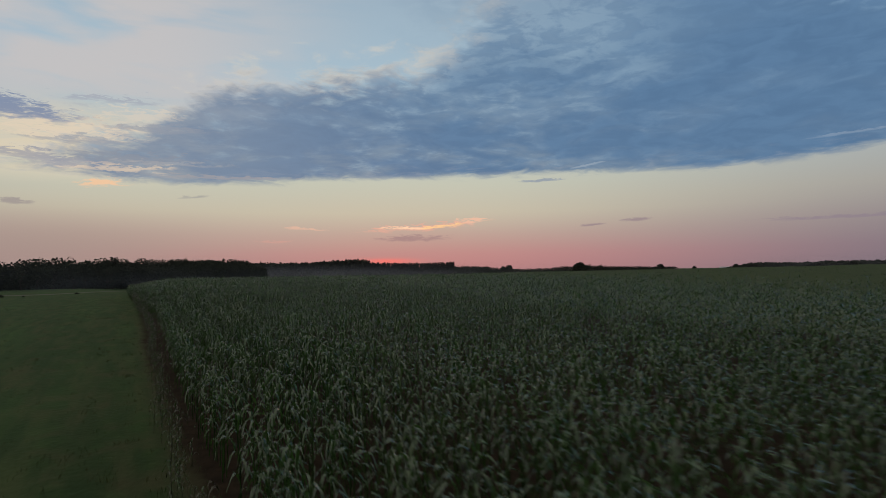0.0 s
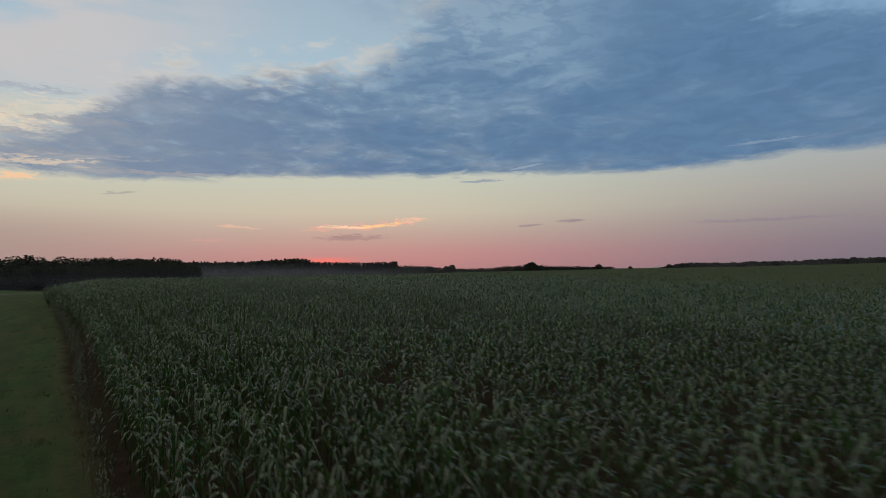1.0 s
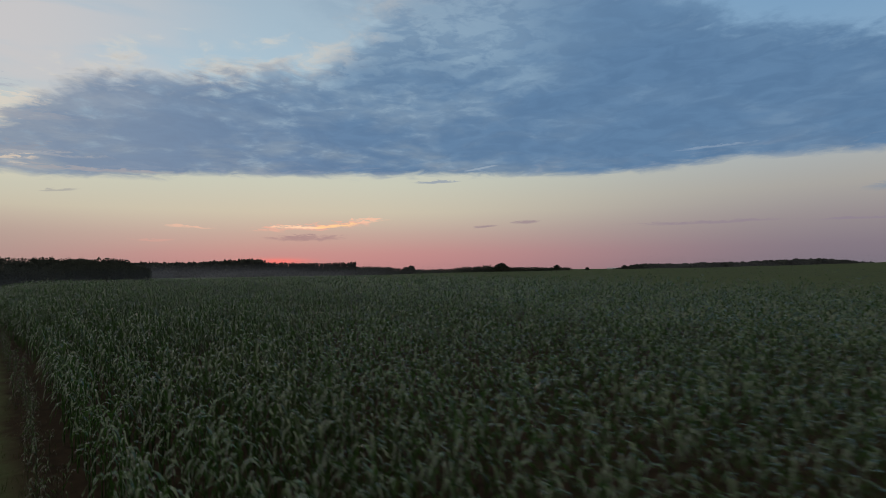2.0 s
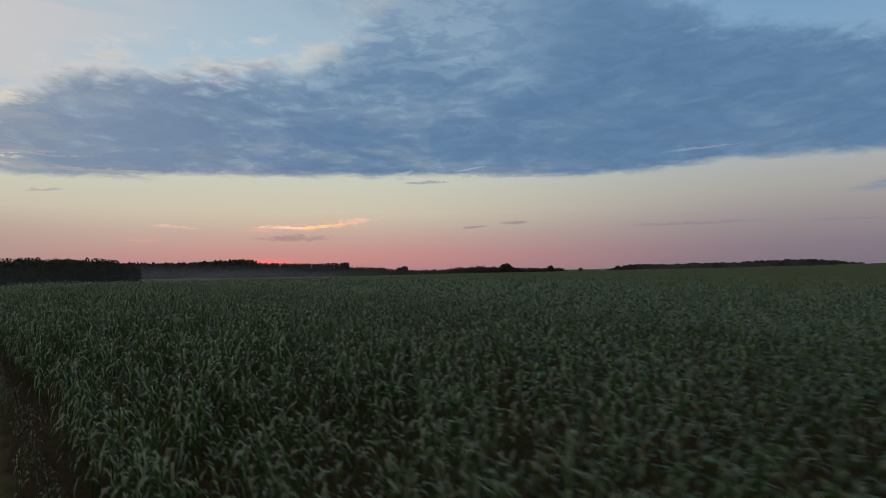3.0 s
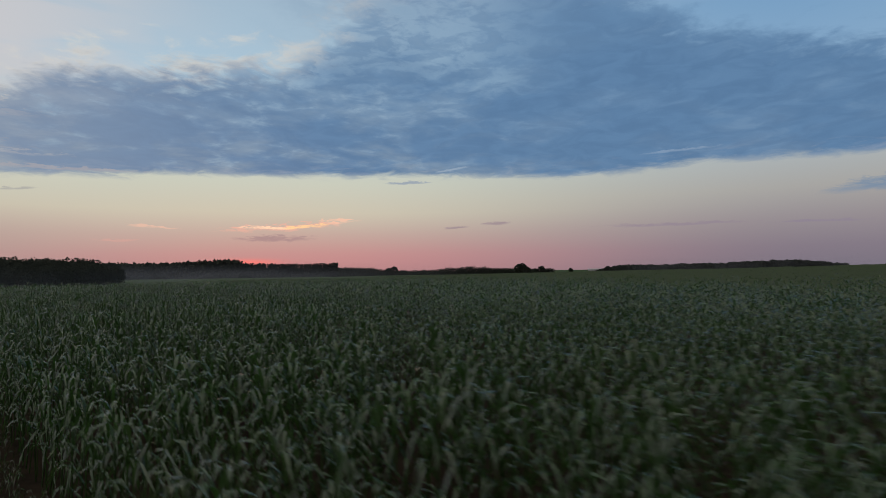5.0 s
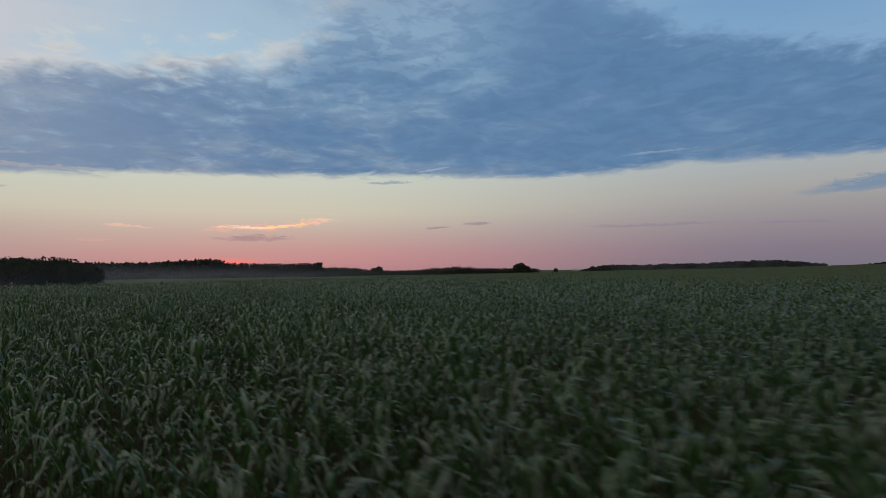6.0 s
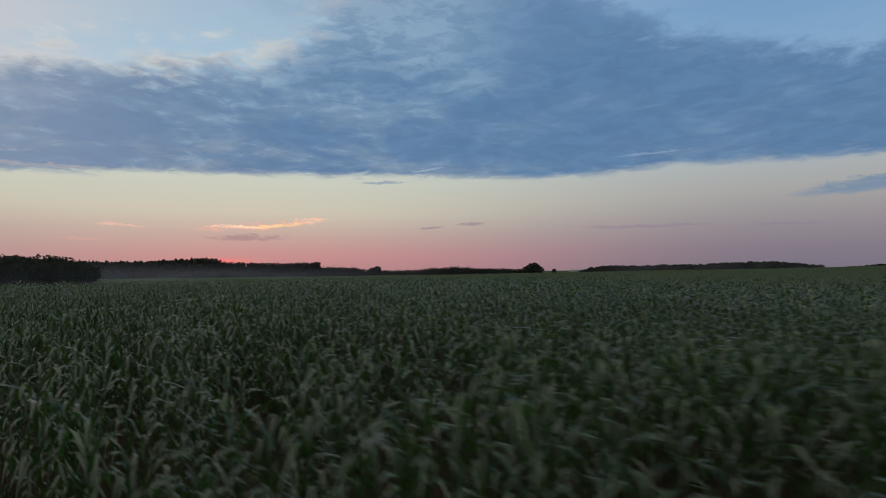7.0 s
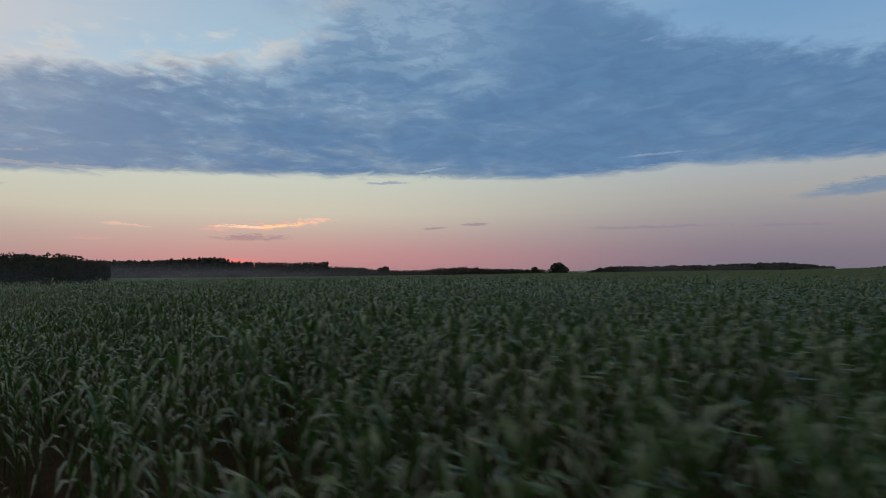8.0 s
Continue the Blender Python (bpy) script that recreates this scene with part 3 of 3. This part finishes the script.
def in_view(p, back=3.0):
    """Plants that the flight passes or sees, before the field's far end."""
    return p[(p[:, 1] > p[:, 0] * 0.42 - back) & (p[:, 1] < np.minimum(field_end(p[:, 0]), 330))]


r3 = np.random.default_rng(31)
a = rows_of(r3, EDGE, EDGE + 0.1, 77.6, 100, ROW, 0.25)
b = rows_of(r3, FIRST, FIRST + ROW * 4.5, 3, 35, ROW, 0.25, 0.06)
crop("maize_rows", near_t, in_view(np.concatenate([a, b]), 2.0), r3, "dense rows of green maize with broad arching leaves", slim=0.86)
b = rows_of(r3, FIRST, FIRST + ROW * 8.5, 35, 90, ROW, 0.30, 0.05)
bare = np.clip(1.5 - np.hypot((b[:, 0] - 4.9) / 1.3, (b[:, 1] - 60.0) / 1.7), 0, 0.9) + np.clip(lumps(b[:, 0] * 1.5 + 4, b[:, 1] * 1.3) * 2.0 - 0.55, 0, 0.7)
b = b[r3.random(len(b)) > bare]
crop("lush_maize_rows", lush_t, in_view(b, 2.0), r3, "tall lush maize with long leaves arching over in clumps", slim=0.74, lean=0.06)
a = rows_of(r3, FIRST + ROW * 5, FIRST + ROW * 19.5, 0, 112, ROW, 0.26, 0.06)
a = a[(a[:, 1] < 35) | (a[:, 1] > 90) | (a[:, 0] > FIRST + ROW * 8.7 + drift(a[:, 1]))]
b = rows_of(r3, FIRST, FIRST + ROW * 4.5, 90, 112, ROW, 0.25)
crop("maize_field", mid_t, in_view(np.concatenate([a, b])), r3, "green maize field in drilled rows", slim=0.86)
a = rows_of(r3, FIRST + ROW * 20, 48, 4, 112, ROW, 0.34)
b = rows_of(r3, FIRST, 48, 112, 230, ROW, 0.75)
c = np.stack([48 + 27 * r3.random(5000), r3.uniform(14, 240, 5000)], -1)
crop("maize_field_beyond", far_t, in_view(np.concatenate([a, b, c]), 4.0), r3, "green maize plants farther out in the field")
b = np.stack([75 + 330 * r3.random(30000) ** 1.3, r3.uniform(28, 380, 30000)], -1)
b = in_view(b, 4.0)
b = b[b[:, 0] < 235 + 3.2 * np.maximum(0, 140 - b[:, 1])][:9800]
crop("maize_field_far", dot_t, b, r3, "far green maize plants rising above the crop's surface", 0.98)

cx = graded(5.0, 1100, 5.0, 60, 0.8, 40)
cy = graded(-40, 900, 0, 170, 0.9, 40)


def canopy_height(x, y):
    w = np.clip(np.maximum((x - 34) / 40, (y - 118) / 50), 0, 1)
    return rise(x, y) + crop_height(x, y) * (0.93 * w ** 0.6 - 0.05) + (0.12 - 0.04 * w) * lumps(x * 1.3, y * 1.3) + 0.10 * np.sin(x * 4.1 + 2 * np.sin(y * 0.7)) * w


crop_bed = new("maize_canopy", sheet("maize_canopy", cx, cy, canopy_height, M_CANOPY, keep=lambda x, y: (y < np.minimum(field_end(x), 330)) & (x < 235 + 3.2 * np.maximum(0, 140 - y)) & ((x > 29) | (y > 117))))
tagged(crop_bed, "closed dark green surface of the maize crop", "maize", kind="stuff")


# ---- trees ----
def cards(r, centres, radius, count, size, squash=0.8):
    """Clumps of small leaf faces round the centres of a crown's lobes."""
    k = r.integers(0, len(centres), count)
    d = r.normal(0, 1, (count, 3))
    d /= np.linalg.norm(d, axis=1)[:, None]
    c = np.asarray(centres)[k] + d * (np.asarray(radius)[k] * r.uniform(0.5, 1.0, count) ** 0.5)[:, None] * (1, 1, squash)
    u = r.normal(0, 1, (count, 3))
    u /= np.linalg.norm(u, axis=1)[:, None]
    v = np.cross(u, r.normal(0, 1, (count, 3)))
    v /= np.linalg.norm(v, axis=1)[:, None]
    s = (size * r.uniform(0.6, 1.4, count))[:, None]
    V = np.stack([c - u * s - v * s * 0.6, c + u * s * 0.9 - v * s * 0.5, c + u * s + v * s * 0.7, c - u * s * 0.7 + v * s], 1).reshape(-1, 3)
    return V, np.arange(count * 4).reshape(-1, 4)


def limb(p, q, ra, rb, sides=6):
    p, q = np.asarray(p, float), np.asarray(q, float)
    w = (q - p) / np.linalg.norm(q - p)
    e = np.cross(w, (0.3, 0.9, 0.2))
    e /= np.linalg.norm(e)
    g = np.cross(w, e)
    a = np.arange(sides) * 2 * math.pi / sides
    ring = np.cos(a)[:, None] * e + np.sin(a)[:, None] * g
    V = np.concatenate([p + ring * ra, q + ring * rb])
    k = np.arange(sides)
    n = np.roll(k, -1)
    return V, np.stack([k, n, n + sides, k + sides], -1)


def joined(items):
    Vs, Qs, n = [], [], 0
    for V, Q in items:
        Vs.append(V)
        Qs.append(Q + n)
        n += len(V)
    return np.concatenate(Vs), np.concatenate(Qs)


def broadleaf(r, h, spread, count=1100, size=0.30, foot=0.12):
    """Trunk with limbs, and a crown of many leaf clumps, uneven and with gaps."""
    lobes, rad, wood = [], [], [limb((0, 0, 0), (0, 0, h * 0.45), 0.03 * h, 0.018 * h)]
    for i in range(20):
        a, u = i * 2.4 + r.uniform(-0.5, 0.5), foot + 0.10 + (0.76 - foot) * ((i + r.random()) / 20)
        out = spread * math.sqrt(max(0.06, 1 - ((u - 0.45) / 0.55) ** 2)) * r.uniform(0.5, 0.72)
        c = (math.cos(a) * out, math.sin(a) * out, h * u)
        lobes.append(c)
        rad.append(h * r.uniform(0.13, 0.19))
        if count > 500:
            wood.append(limb((0, 0, h * r.uniform(0.2, 0.44)), c, 0.010 * h, 0.003 * h, 4))
    lobes.append((0, 0, h * 0.84))
    rad.append(h * 0.15)
    return joined(wood), cards(r, lobes, rad, count, size)


def conifer(r, h, spread, count=420, size=0.35):
    """A spire: straight trunk and whorls of needles that narrow to the top."""
    u = r.random(count) ** 0.75
    a = r.uniform(0, 6.28, count)
    out = spread * (1 - u) ** 0.65 * r.uniform(0.35, 1.0, count) * (0.75 + 0.25 * np.sin(u * 40))
    c = np.stack([np.cos(a) * out, np.sin(a) * out, h * (0.15 + 0.83 * u) - out * 0.2], -1)
    s = (size * r.uniform(0.6, 1.3, count) * (1.1 - 0.6 * u))[:, None]
    d = np.stack([np.cos(a), np.sin(a), np.full(count, -0.25)], -1)
    e = np.stack([-np.sin(a), np.cos(a), r.normal(0, 0.3, count)], -1)
    V = np.stack([c - d * s * 0.5 - e * s * 0.6, c - d * s * 0.5 + e * s * 0.6, c + d * s * 1.3 + e * s * 0.25, c + d * s * 1.3 - e * s * 0.25], 1).reshape(-1, 3)
    return limb((0, 0, 0), (0, 0, h * 0.97), 0.022 * h, 0.004 * h), (V, np.arange(count * 4).reshape(-1, 4))


def tree(name, make, r, label, group, mat):
    ob = thing(name, label, "tree" if name != "bush" else "bush", group)
    wood, crown = make
    part_of("trunk", mesh_from("trunk", *wood, M_BARK, smooth=True), ob)
    part_of("crown", mesh_from("crown", *crown, mat), ob)
    return ob


def put(ob, x, y, turn=0.0, s=1.0, sink=0.1):
    ob.matrix_basis = pose(x, y, float(rise(x, y)) - sink, 0, 0, turn) @ Matrix.Scale(s, 4)
    return ob


def put_copy(ob, x, y, turn=0.0, s=1.0, sink=0.1):
    return copy_thing(ob, pose(x, y, float(rise(x, y)) - sink, 0, 0, turn) @ Matrix.Scale(s, 4))


def wood_mass(name, r, line, rows, gap, hlo, hhi, kind_of, label, deep, mat, count=240, size=0.6, spread=0.34, wave=0.08, profile=None):
    """A far wood as one mass of trees along a line of corners."""
    V_, Q_, n = [], [], 0
    temps = [joined(kind_of(r, 1.0, spread, count=count, size=size / 14)) for _ in range(6)]
    pts = np.array(line, float)
    seg = np.linalg.norm(np.diff(pts, axis=0), axis=1)
    total, cum = seg.sum(), np.concatenate([[0], np.cumsum(seg)])
    for j in range(rows):
        for s in np.arange(0, total, gap):
            s = min(total, s + r.uniform(0, gap))
            x, y = np.interp(s, cum, pts[:, 0]), np.interp(s, cum, pts[:, 1])
            k = min(np.searchsorted(cum, s, "right") - 1, len(seg) - 1)
            dxy = (pts[k + 1] - pts[k]) / seg[k]
            nrm = np.array([-dxy[1], dxy[0]])
            if nrm @ np.array([x, y]) < 0:
                nrm = -nrm
            x, y = np.array([x, y]) + nrm * (j * deep + r.uniform(-deep * 0.4, deep * 0.4))
            h = r.uniform(hlo, hhi) * (1 + wave * math.sin(s * 0.031 + 1.0))
            if profile:
                h *= float(np.interp(s / total, *profile))
            V, Q = temps[r.integers(0, len(temps))]
            V = turned(V, r.uniform(0, 6.28)) * h + (x, y, float(rise(x, y)) - 1.0)
            V_.append(V)
            Q_.append(Q + n)
            n += len(V)
    me = mesh_from(name, np.concatenate(V_), np.concatenate(Q_), mat)
    return tagged(new(name, me), label, "wood", kind="stuff")


r4 = np.random.default_rng(41)
# the near wood: its edge tree by tree, the rest as a mass
edge_trees = [tree("tree", broadleaf(r4, 10.0, 4.6, count=1700, size=0.21, foot=0.02), r4, "dark broadleaf tree at the wood's edge", "trees along the wood's edge", M_CROWN) for _ in range(6)]
spots = []
s = 0.0
while s < 1.0:
    spots.append((-90 + 168 * s, 62 + 341 * s))
    s += r4.uniform(0.010, 0.0165)
for i, (x, y) in enumerate(spots):
    x, y = x + r4.normal(0, 1.5), y + r4.normal(0, 1.5)
    k = r4.uniform(0.95, 1.05) * (0.78 + 0.58 * i / len(spots) + 0.09 * math.exp(-((i / len(spots) - 0.72) / 0.14) ** 2)) * (1.0 + 0.05 * math.sin(i * 0.5)) * float(np.interp(i / len(spots), (0.2, 0.36, 0.46, 0.7, 0.85, 1.0), (0.84, 0.90, 1.06, 1.05, 1.10, 1.06)))
    if i < 6:
        put(edge_trees[i], x, y, r4.uniform(0, 360), k)
    else:
        put_copy(edge_trees[i % 6], x, y, r4.uniform(0, 360), k)
wood_mass("near_wood", r4, [(-100, 72), (70, 412)], 2, 5.0, 9.4, 12.4, lambda r, h, sp, count, size: broadleaf(r, h, sp, count, size, 0.02), "dark wood of broadleaf trees behind the grass", 6.0, M_CROWN, count=760, size=0.36, spread=0.5, wave=0.03, profile=((0, 0.36, 0.46, 0.72, 0.85, 1.0), (0.57, 0.77, 0.97, 1.18, 1.30, 1.30)))
wood_mass("wood_flank", r4, [(70, 416), (40, 520)], 2, 6.0, 10.5, 13.0, lambda r, h, sp, count, size: broadleaf(r, h, sp, count, size, 0.02), "dark end of the broadleaf wood", 6.0, M_CROWN, count=480, size=0.55, spread=0.46)
# far woods and hedges
wood_mass("far_wood", r4, [(40, 690), (150, 680), (240, 640)], 4, 5.0, 16.5, 19.5, lambda r, h, sp, count, size: broadleaf(r, h, sp, count, size, 0.02), "far dark broadleaf wood in evening mist", 7.0, M_CROWN, count=300, size=0.9)
wood_mass("pine_wood", r4, [(190, 668), (334, 598)], 6, 3.6, 15.4, 17.8, lambda r, h, sp, count, size: conifer(r, h, sp * 0.66, count, size), "far dark pine plantation with spiky tops", 4.0, M_PINE, count=150, size=1.25)
wood_mass("hedge", r4, [(338, 610), (420, 640), (560, 600), (700, 590)], 3, 3.4, 7.0, 9.8, lambda r, h, sp, count, size: broadleaf(r, h, sp * 1.7, count, size, 0.0), "low far hedge of dark bushes", 4.0, M_CROWN, count=130, size=0.65, profile=((0, 0.1, 0.25, 0.32, 0.42, 0.5, 0.58, 0.7, 0.85, 1.0), (1.1, 0.95, 1.08, 0.9, 0.9, 1.12, 1.2, 1.0, 1.04, 0.9)))
wood_mass("hill_wood", r4, [(738, 525), (900, 500), (1100, 470), (1140, 400), (1160, 335)], 3, 5.0, 8.6, 11.6, lambda r, h, sp, count, size: broadleaf(r, h, sp * 1.9, count, size, 0.0), "far dark wood along the low hill", 9.0, M_CROWN, count=150, size=1.5, wave=0.06, profile=((0, 0.03, 0.08, 0.14, 0.5, 0.7, 0.88, 1.0), (0.45, 0.62, 0.95, 1.0, 0.94, 1.18, 1.12, 0.6)))
wood_mass("wood_end", r4, [(332, 602), (352, 606), (392, 614)], 3, 3.2, 8.5, 11.5, lambda r, h, sp, count, size: broadleaf(r, h, sp * 1.2, count, size, 0.0), "far dark broadleaf trees beyond the pines", 6.0, M_CROWN, count=180)
wood_mass("hill_copse", r4, [(1185, 300), (1230, 150), (1240, -40)], 2, 5.0, 4.6, 7.0, lambda r, h, sp, count, size: broadleaf(r, h, sp * 2.4, count, size, 0.0), "far low copse on the hill", 8.0, M_CROWN, count=150, size=1.7, profile=((0, 0.1, 0.2, 0.4, 1.0), (0.45, 0.9, 1.15, 0.75, 0.8)))



def shrub(r, h, spread, count, size):
    """A dense bush that is leafy down to the ground."""
    lobes, rad, wood = [], [], [limb((0, 0, 0), (0, 0, h * 0.5), 0.03 * h, 0.012 * h)]
    for i in range(34):
        a, u = i * 2.4 + r.uniform(-0.4, 0.4), (i + 0.5) / 34
        out = spread * math.sqrt(1 - u ** 1.7) * r.uniform(0.55, 0.85)
        c = (math.cos(a) * out, math.sin(a) * out, h * (0.06 + 0.80 * u))
        lobes.append(c)
        rad.append(h * r.uniform(0.11, 0.19))
        wood.append(limb((0, 0, h * 0.2 * u), c, 0.010 * h, 0.003 * h, 4))
    return joined(wood), cards(r, lobes, rad, count, size)


big = tree("bush", shrub(r4, 6.0, 4.6, 3200, 0.22), r4, "large round dark bush standing in the maize", "", M_CROWN)
put(big, 158, 180, 20, 1.0, 0.3)
lone = tree("tree", broadleaf(r4, 10.5, 5.0, count=1200, size=0.4, foot=0.05), r4, "lone dark broadleaf tree over a far hedge", "lone trees over the hedge", M_CROWN)
put(lone, 425, 617, 0, 1.1)
for x, y, k in ((612, 542, 0.92), (408, 604, 0.85), (700, 560, 0.62), (585, 540, 0.5), (748, 508, 0.85), (735, 521, 0.8)):
    put_copy(lone, x, y, r4.uniform(0, 360), k)


# ---- pale block in place of bright sky in a far gap ----
def box(x0, x1, y0, y1, z0, z1):
    V = np.array([(x, y, z) for z in (z0, z1) for y in (y0, y1) for x in (x0, x1)], float)
    return V, np.array([(0, 2, 3, 1), (4, 5, 7, 6), (0, 1, 5, 4), (2, 6, 7, 3), (0, 4, 6, 2), (1, 3, 7, 5)])


# no real building: a shed-shaped block whose pale colour imitates low sky
def shed():
    ob = thing("sky_gap_block", "pale shed-shaped block standing in for bright sky in a far gap", "shed")
    part_of("block_body", mesh_from("block_body", *box(-23, 23, -7, 7, 0, 4.2), M_GAP_FACE), ob)
    V = np.array([(-24, -8, 4.1), (24, -8, 4.1), (24, 8, 4.1), (-24, 8, 4.1), (-24, 0, 6.6), (24, 0, 6.6), (-24, -8, 3.95), (24, -8, 3.95), (24, 8, 3.95), (-24, 8, 3.95)], float)
    part_of("block_top", mesh_from("block_top", V, [(0, 1, 5, 4), (2, 3, 4, 5), (6, 9, 8, 7), (0, 6, 7, 1), (2, 8, 9, 3)], M_GAP_TOP, tris=[(0, 4, 3), (1, 2, 5)]), ob)
    for k in range(3):
        part_of("block_panel", mesh_from("block_panel", *box(-16 + 13 * k, -10 + 13 * k, -7.12, -7.004, 0, 3.4), M_GAP_TOP), ob)
    return ob


put(shed(), 922, 664, -52, 0.75, 0.5)

# ---- grass ----
r5 = np.random.default_rng(51)


def blades(r, n):
    V_, Q_ = [], []
    for i in range(n):
        h, a, o = r.uniform(0.035, 0.12), r.uniform(0, 6.28), r.normal(0, 0.16, 2)
        lean = r.uniform(0.2, 0.9) * h
        w = 0.006
        d, e = np.array([math.cos(a), math.sin(a), 0]), np.array([-math.sin(a), math.cos(a), 0])
        p = np.array([o[0], o[1], -0.01])
        V_ += [p - e * w, p + e * w, p + d * lean * 0.35 + (0, 0, h * 0.7) + e * w * 0.8, p + d * lean * 0.35 + (0, 0, h * 0.7) - e * w * 0.8,
               p + d * lean + (0, 0, h) + e * w * 0.15, p + d * lean + (0, 0, h) - e * w * 0.15]
        b = 6 * i
        Q_ += [(b, b + 1, b + 2, b + 3), (b + 3, b + 2, b + 4, b + 5)]
    return np.array(V_), np.array(Q_)


tuft = [blades(r5, 10) for _ in range(6)]
xy = np.stack([1.1 - 26 * r5.random(1900) ** 1.8, 2 + 90 * r5.random(1900) ** 1.7], -1)
V, Q = scatter(tuft, xy, r5, 0.9, lean=0.1)
tagged(new("grass", mesh_from("grass", V, Q, M_GRASS)), "short dark green grass tufts of the strip beside the maize", "grass", kind="stuff")


def weed_clump(r):
    ob = thing("weed_clump", "dark low clump of weeds beside the pale track", "weeds", "weed clumps by the track")
    part_of("leaves", mesh_from("leaves", *cards(r, [(0, 0, 0.35), (0.6, 0.1, 0.25), (-0.6, 0, 0.28), (0.2, 0.3, 0.5)], [0.4, 0.35, 0.35, 0.3], 260, 0.10), M_CROWN), ob)
    return ob


w0 = weed_clump(r5)
put(w0, -19.6, 124, 0, 0.6, 0.0)
put_copy(w0, -16.2, 124, 80, 0.55, 0.0)
put_copy(w0, -8.5, 126, 200, 0.65, 0.0)


# ---- evening mist, and distance haze painted with pale sheets ----
def mist_material(x0, x1, top, amount):
    m = bpy.data.materials.new("evening_mist")
    m.use_nodes = True
    t = m.node_tree
    t.nodes.clear()
    geo = t.nodes.new("ShaderNodeNewGeometry")
    cut = t.nodes.new("ShaderNodeSeparateXYZ")
    t.links.new(geo.outputs["Position"], cut.inputs[0])
    grow = t.nodes.new("ShaderNodeMapping")
    grow.inputs["Scale"].default_value = (0.02, 0.02, 0.11)
    t.links.new(geo.outputs["Position"], grow.inputs[0])
    puff = t.nodes.new("ShaderNodeTexNoise")
    puff.inputs["Scale"].default_value, puff.inputs["Detail"].default_value = 1.4, 5.0
    t.links.new(grow.outputs[0], puff.inputs["Vector"])

    def fade(v, a, b):
        n = t.nodes.new("ShaderNodeMapRange")
        n.interpolation_type = "SMOOTHSTEP"
        t.links.new(v, n.inputs["Value"])
        n.inputs["From Min"].default_value, n.inputs["From Max"].default_value = a, b
        return n.outputs[0]

    def times(a, b):
        n = t.nodes.new("ShaderNodeMath")
        n.operation = "MULTIPLY"
        link(t, a, n.inputs[0])
        link(t, b, n.inputs[1])
        return n.outputs[0]

    thick = times(times(fade(cut.outputs[2], top, 0.5), fade(puff.outputs[0], 0.22, 0.62)), times(fade(cut.outputs[0], x0, x1), amount))
    lit, clear = t.nodes.new("ShaderNodeBsdfDiffuse"), t.nodes.new("ShaderNodeBsdfTransparent")
    lit.inputs[0].default_value = (0.46, 0.49, 0.56, 1)
    mixed, out = t.nodes.new("ShaderNodeMixShader"), t.nodes.new("ShaderNodeOutputMaterial")
    t.links.new(thick, mixed.inputs[0])
    t.links.new(clear.outputs[0], mixed.inputs[1])
    t.links.new(lit.outputs[0], mixed.inputs[2])
    t.links.new(mixed.outputs[0], out.inputs[0])
    return m


def mist(label, m, drifts, top):
    """Upright see-through pale sheets that paint mist and distance haze."""
    Vs, Qs, n = [], [], 0
    for k, (x0, x1, y0, y1, bow) in enumerate(drifts):
        u, z = np.linspace(0, 1, 40), np.linspace(-2.2, top, 8)
        X = x0 + (x1 - x0) * u
        Y = y0 + (y1 - y0) * u + bow * np.sin(u * 5 + k)
        V = np.stack([np.repeat(X, len(z)), np.repeat(Y, len(z)) + np.tile(z, len(X)) * 0.8, np.tile(z, len(X))], -1)
        g = np.arange(len(V)).reshape(len(X), len(z))
        Vs.append(V)
        Qs.append(np.stack([g[:-1, :-1], g[1:, :-1], g[1:, 1:], g[:-1, 1:]], -1).reshape(-1, 4) + n)
        n += len(V)
    ob = new("mist", mesh_from("mist", np.concatenate(Vs), np.concatenate(Qs), m, smooth=True))
    return tagged(ob, label, "mist", kind="stuff")


mist("thin grey evening mist lying before the woods", mist_material(430.0, 120.0, 15.0, 0.12), ((60, 460, 470, 450, 18), (60, 460, 560, 540, -14)), 16)
# mist at the wood's foot; the sheet also paints haze over the trees
mist("faint evening mist before the near wood", mist_material(460.0, 150.0, 9.0, 0.085), ((-76, 92, 50, 386, 1.5),), 10)
# added sheet that lightens the far wood like haze in the air
mist("pale sheet of painted distance haze before the wood on the hill", mist_material(660.0, 760.0, 26.0, 0.10), ((660, 1130, 490, 290, 6),), 24)
mist("low evening mist over the land beyond the maize", mist_material(350.0, 150.0, 7.0, 0.09), ((80, 350, 404, 340, 5),), 8)
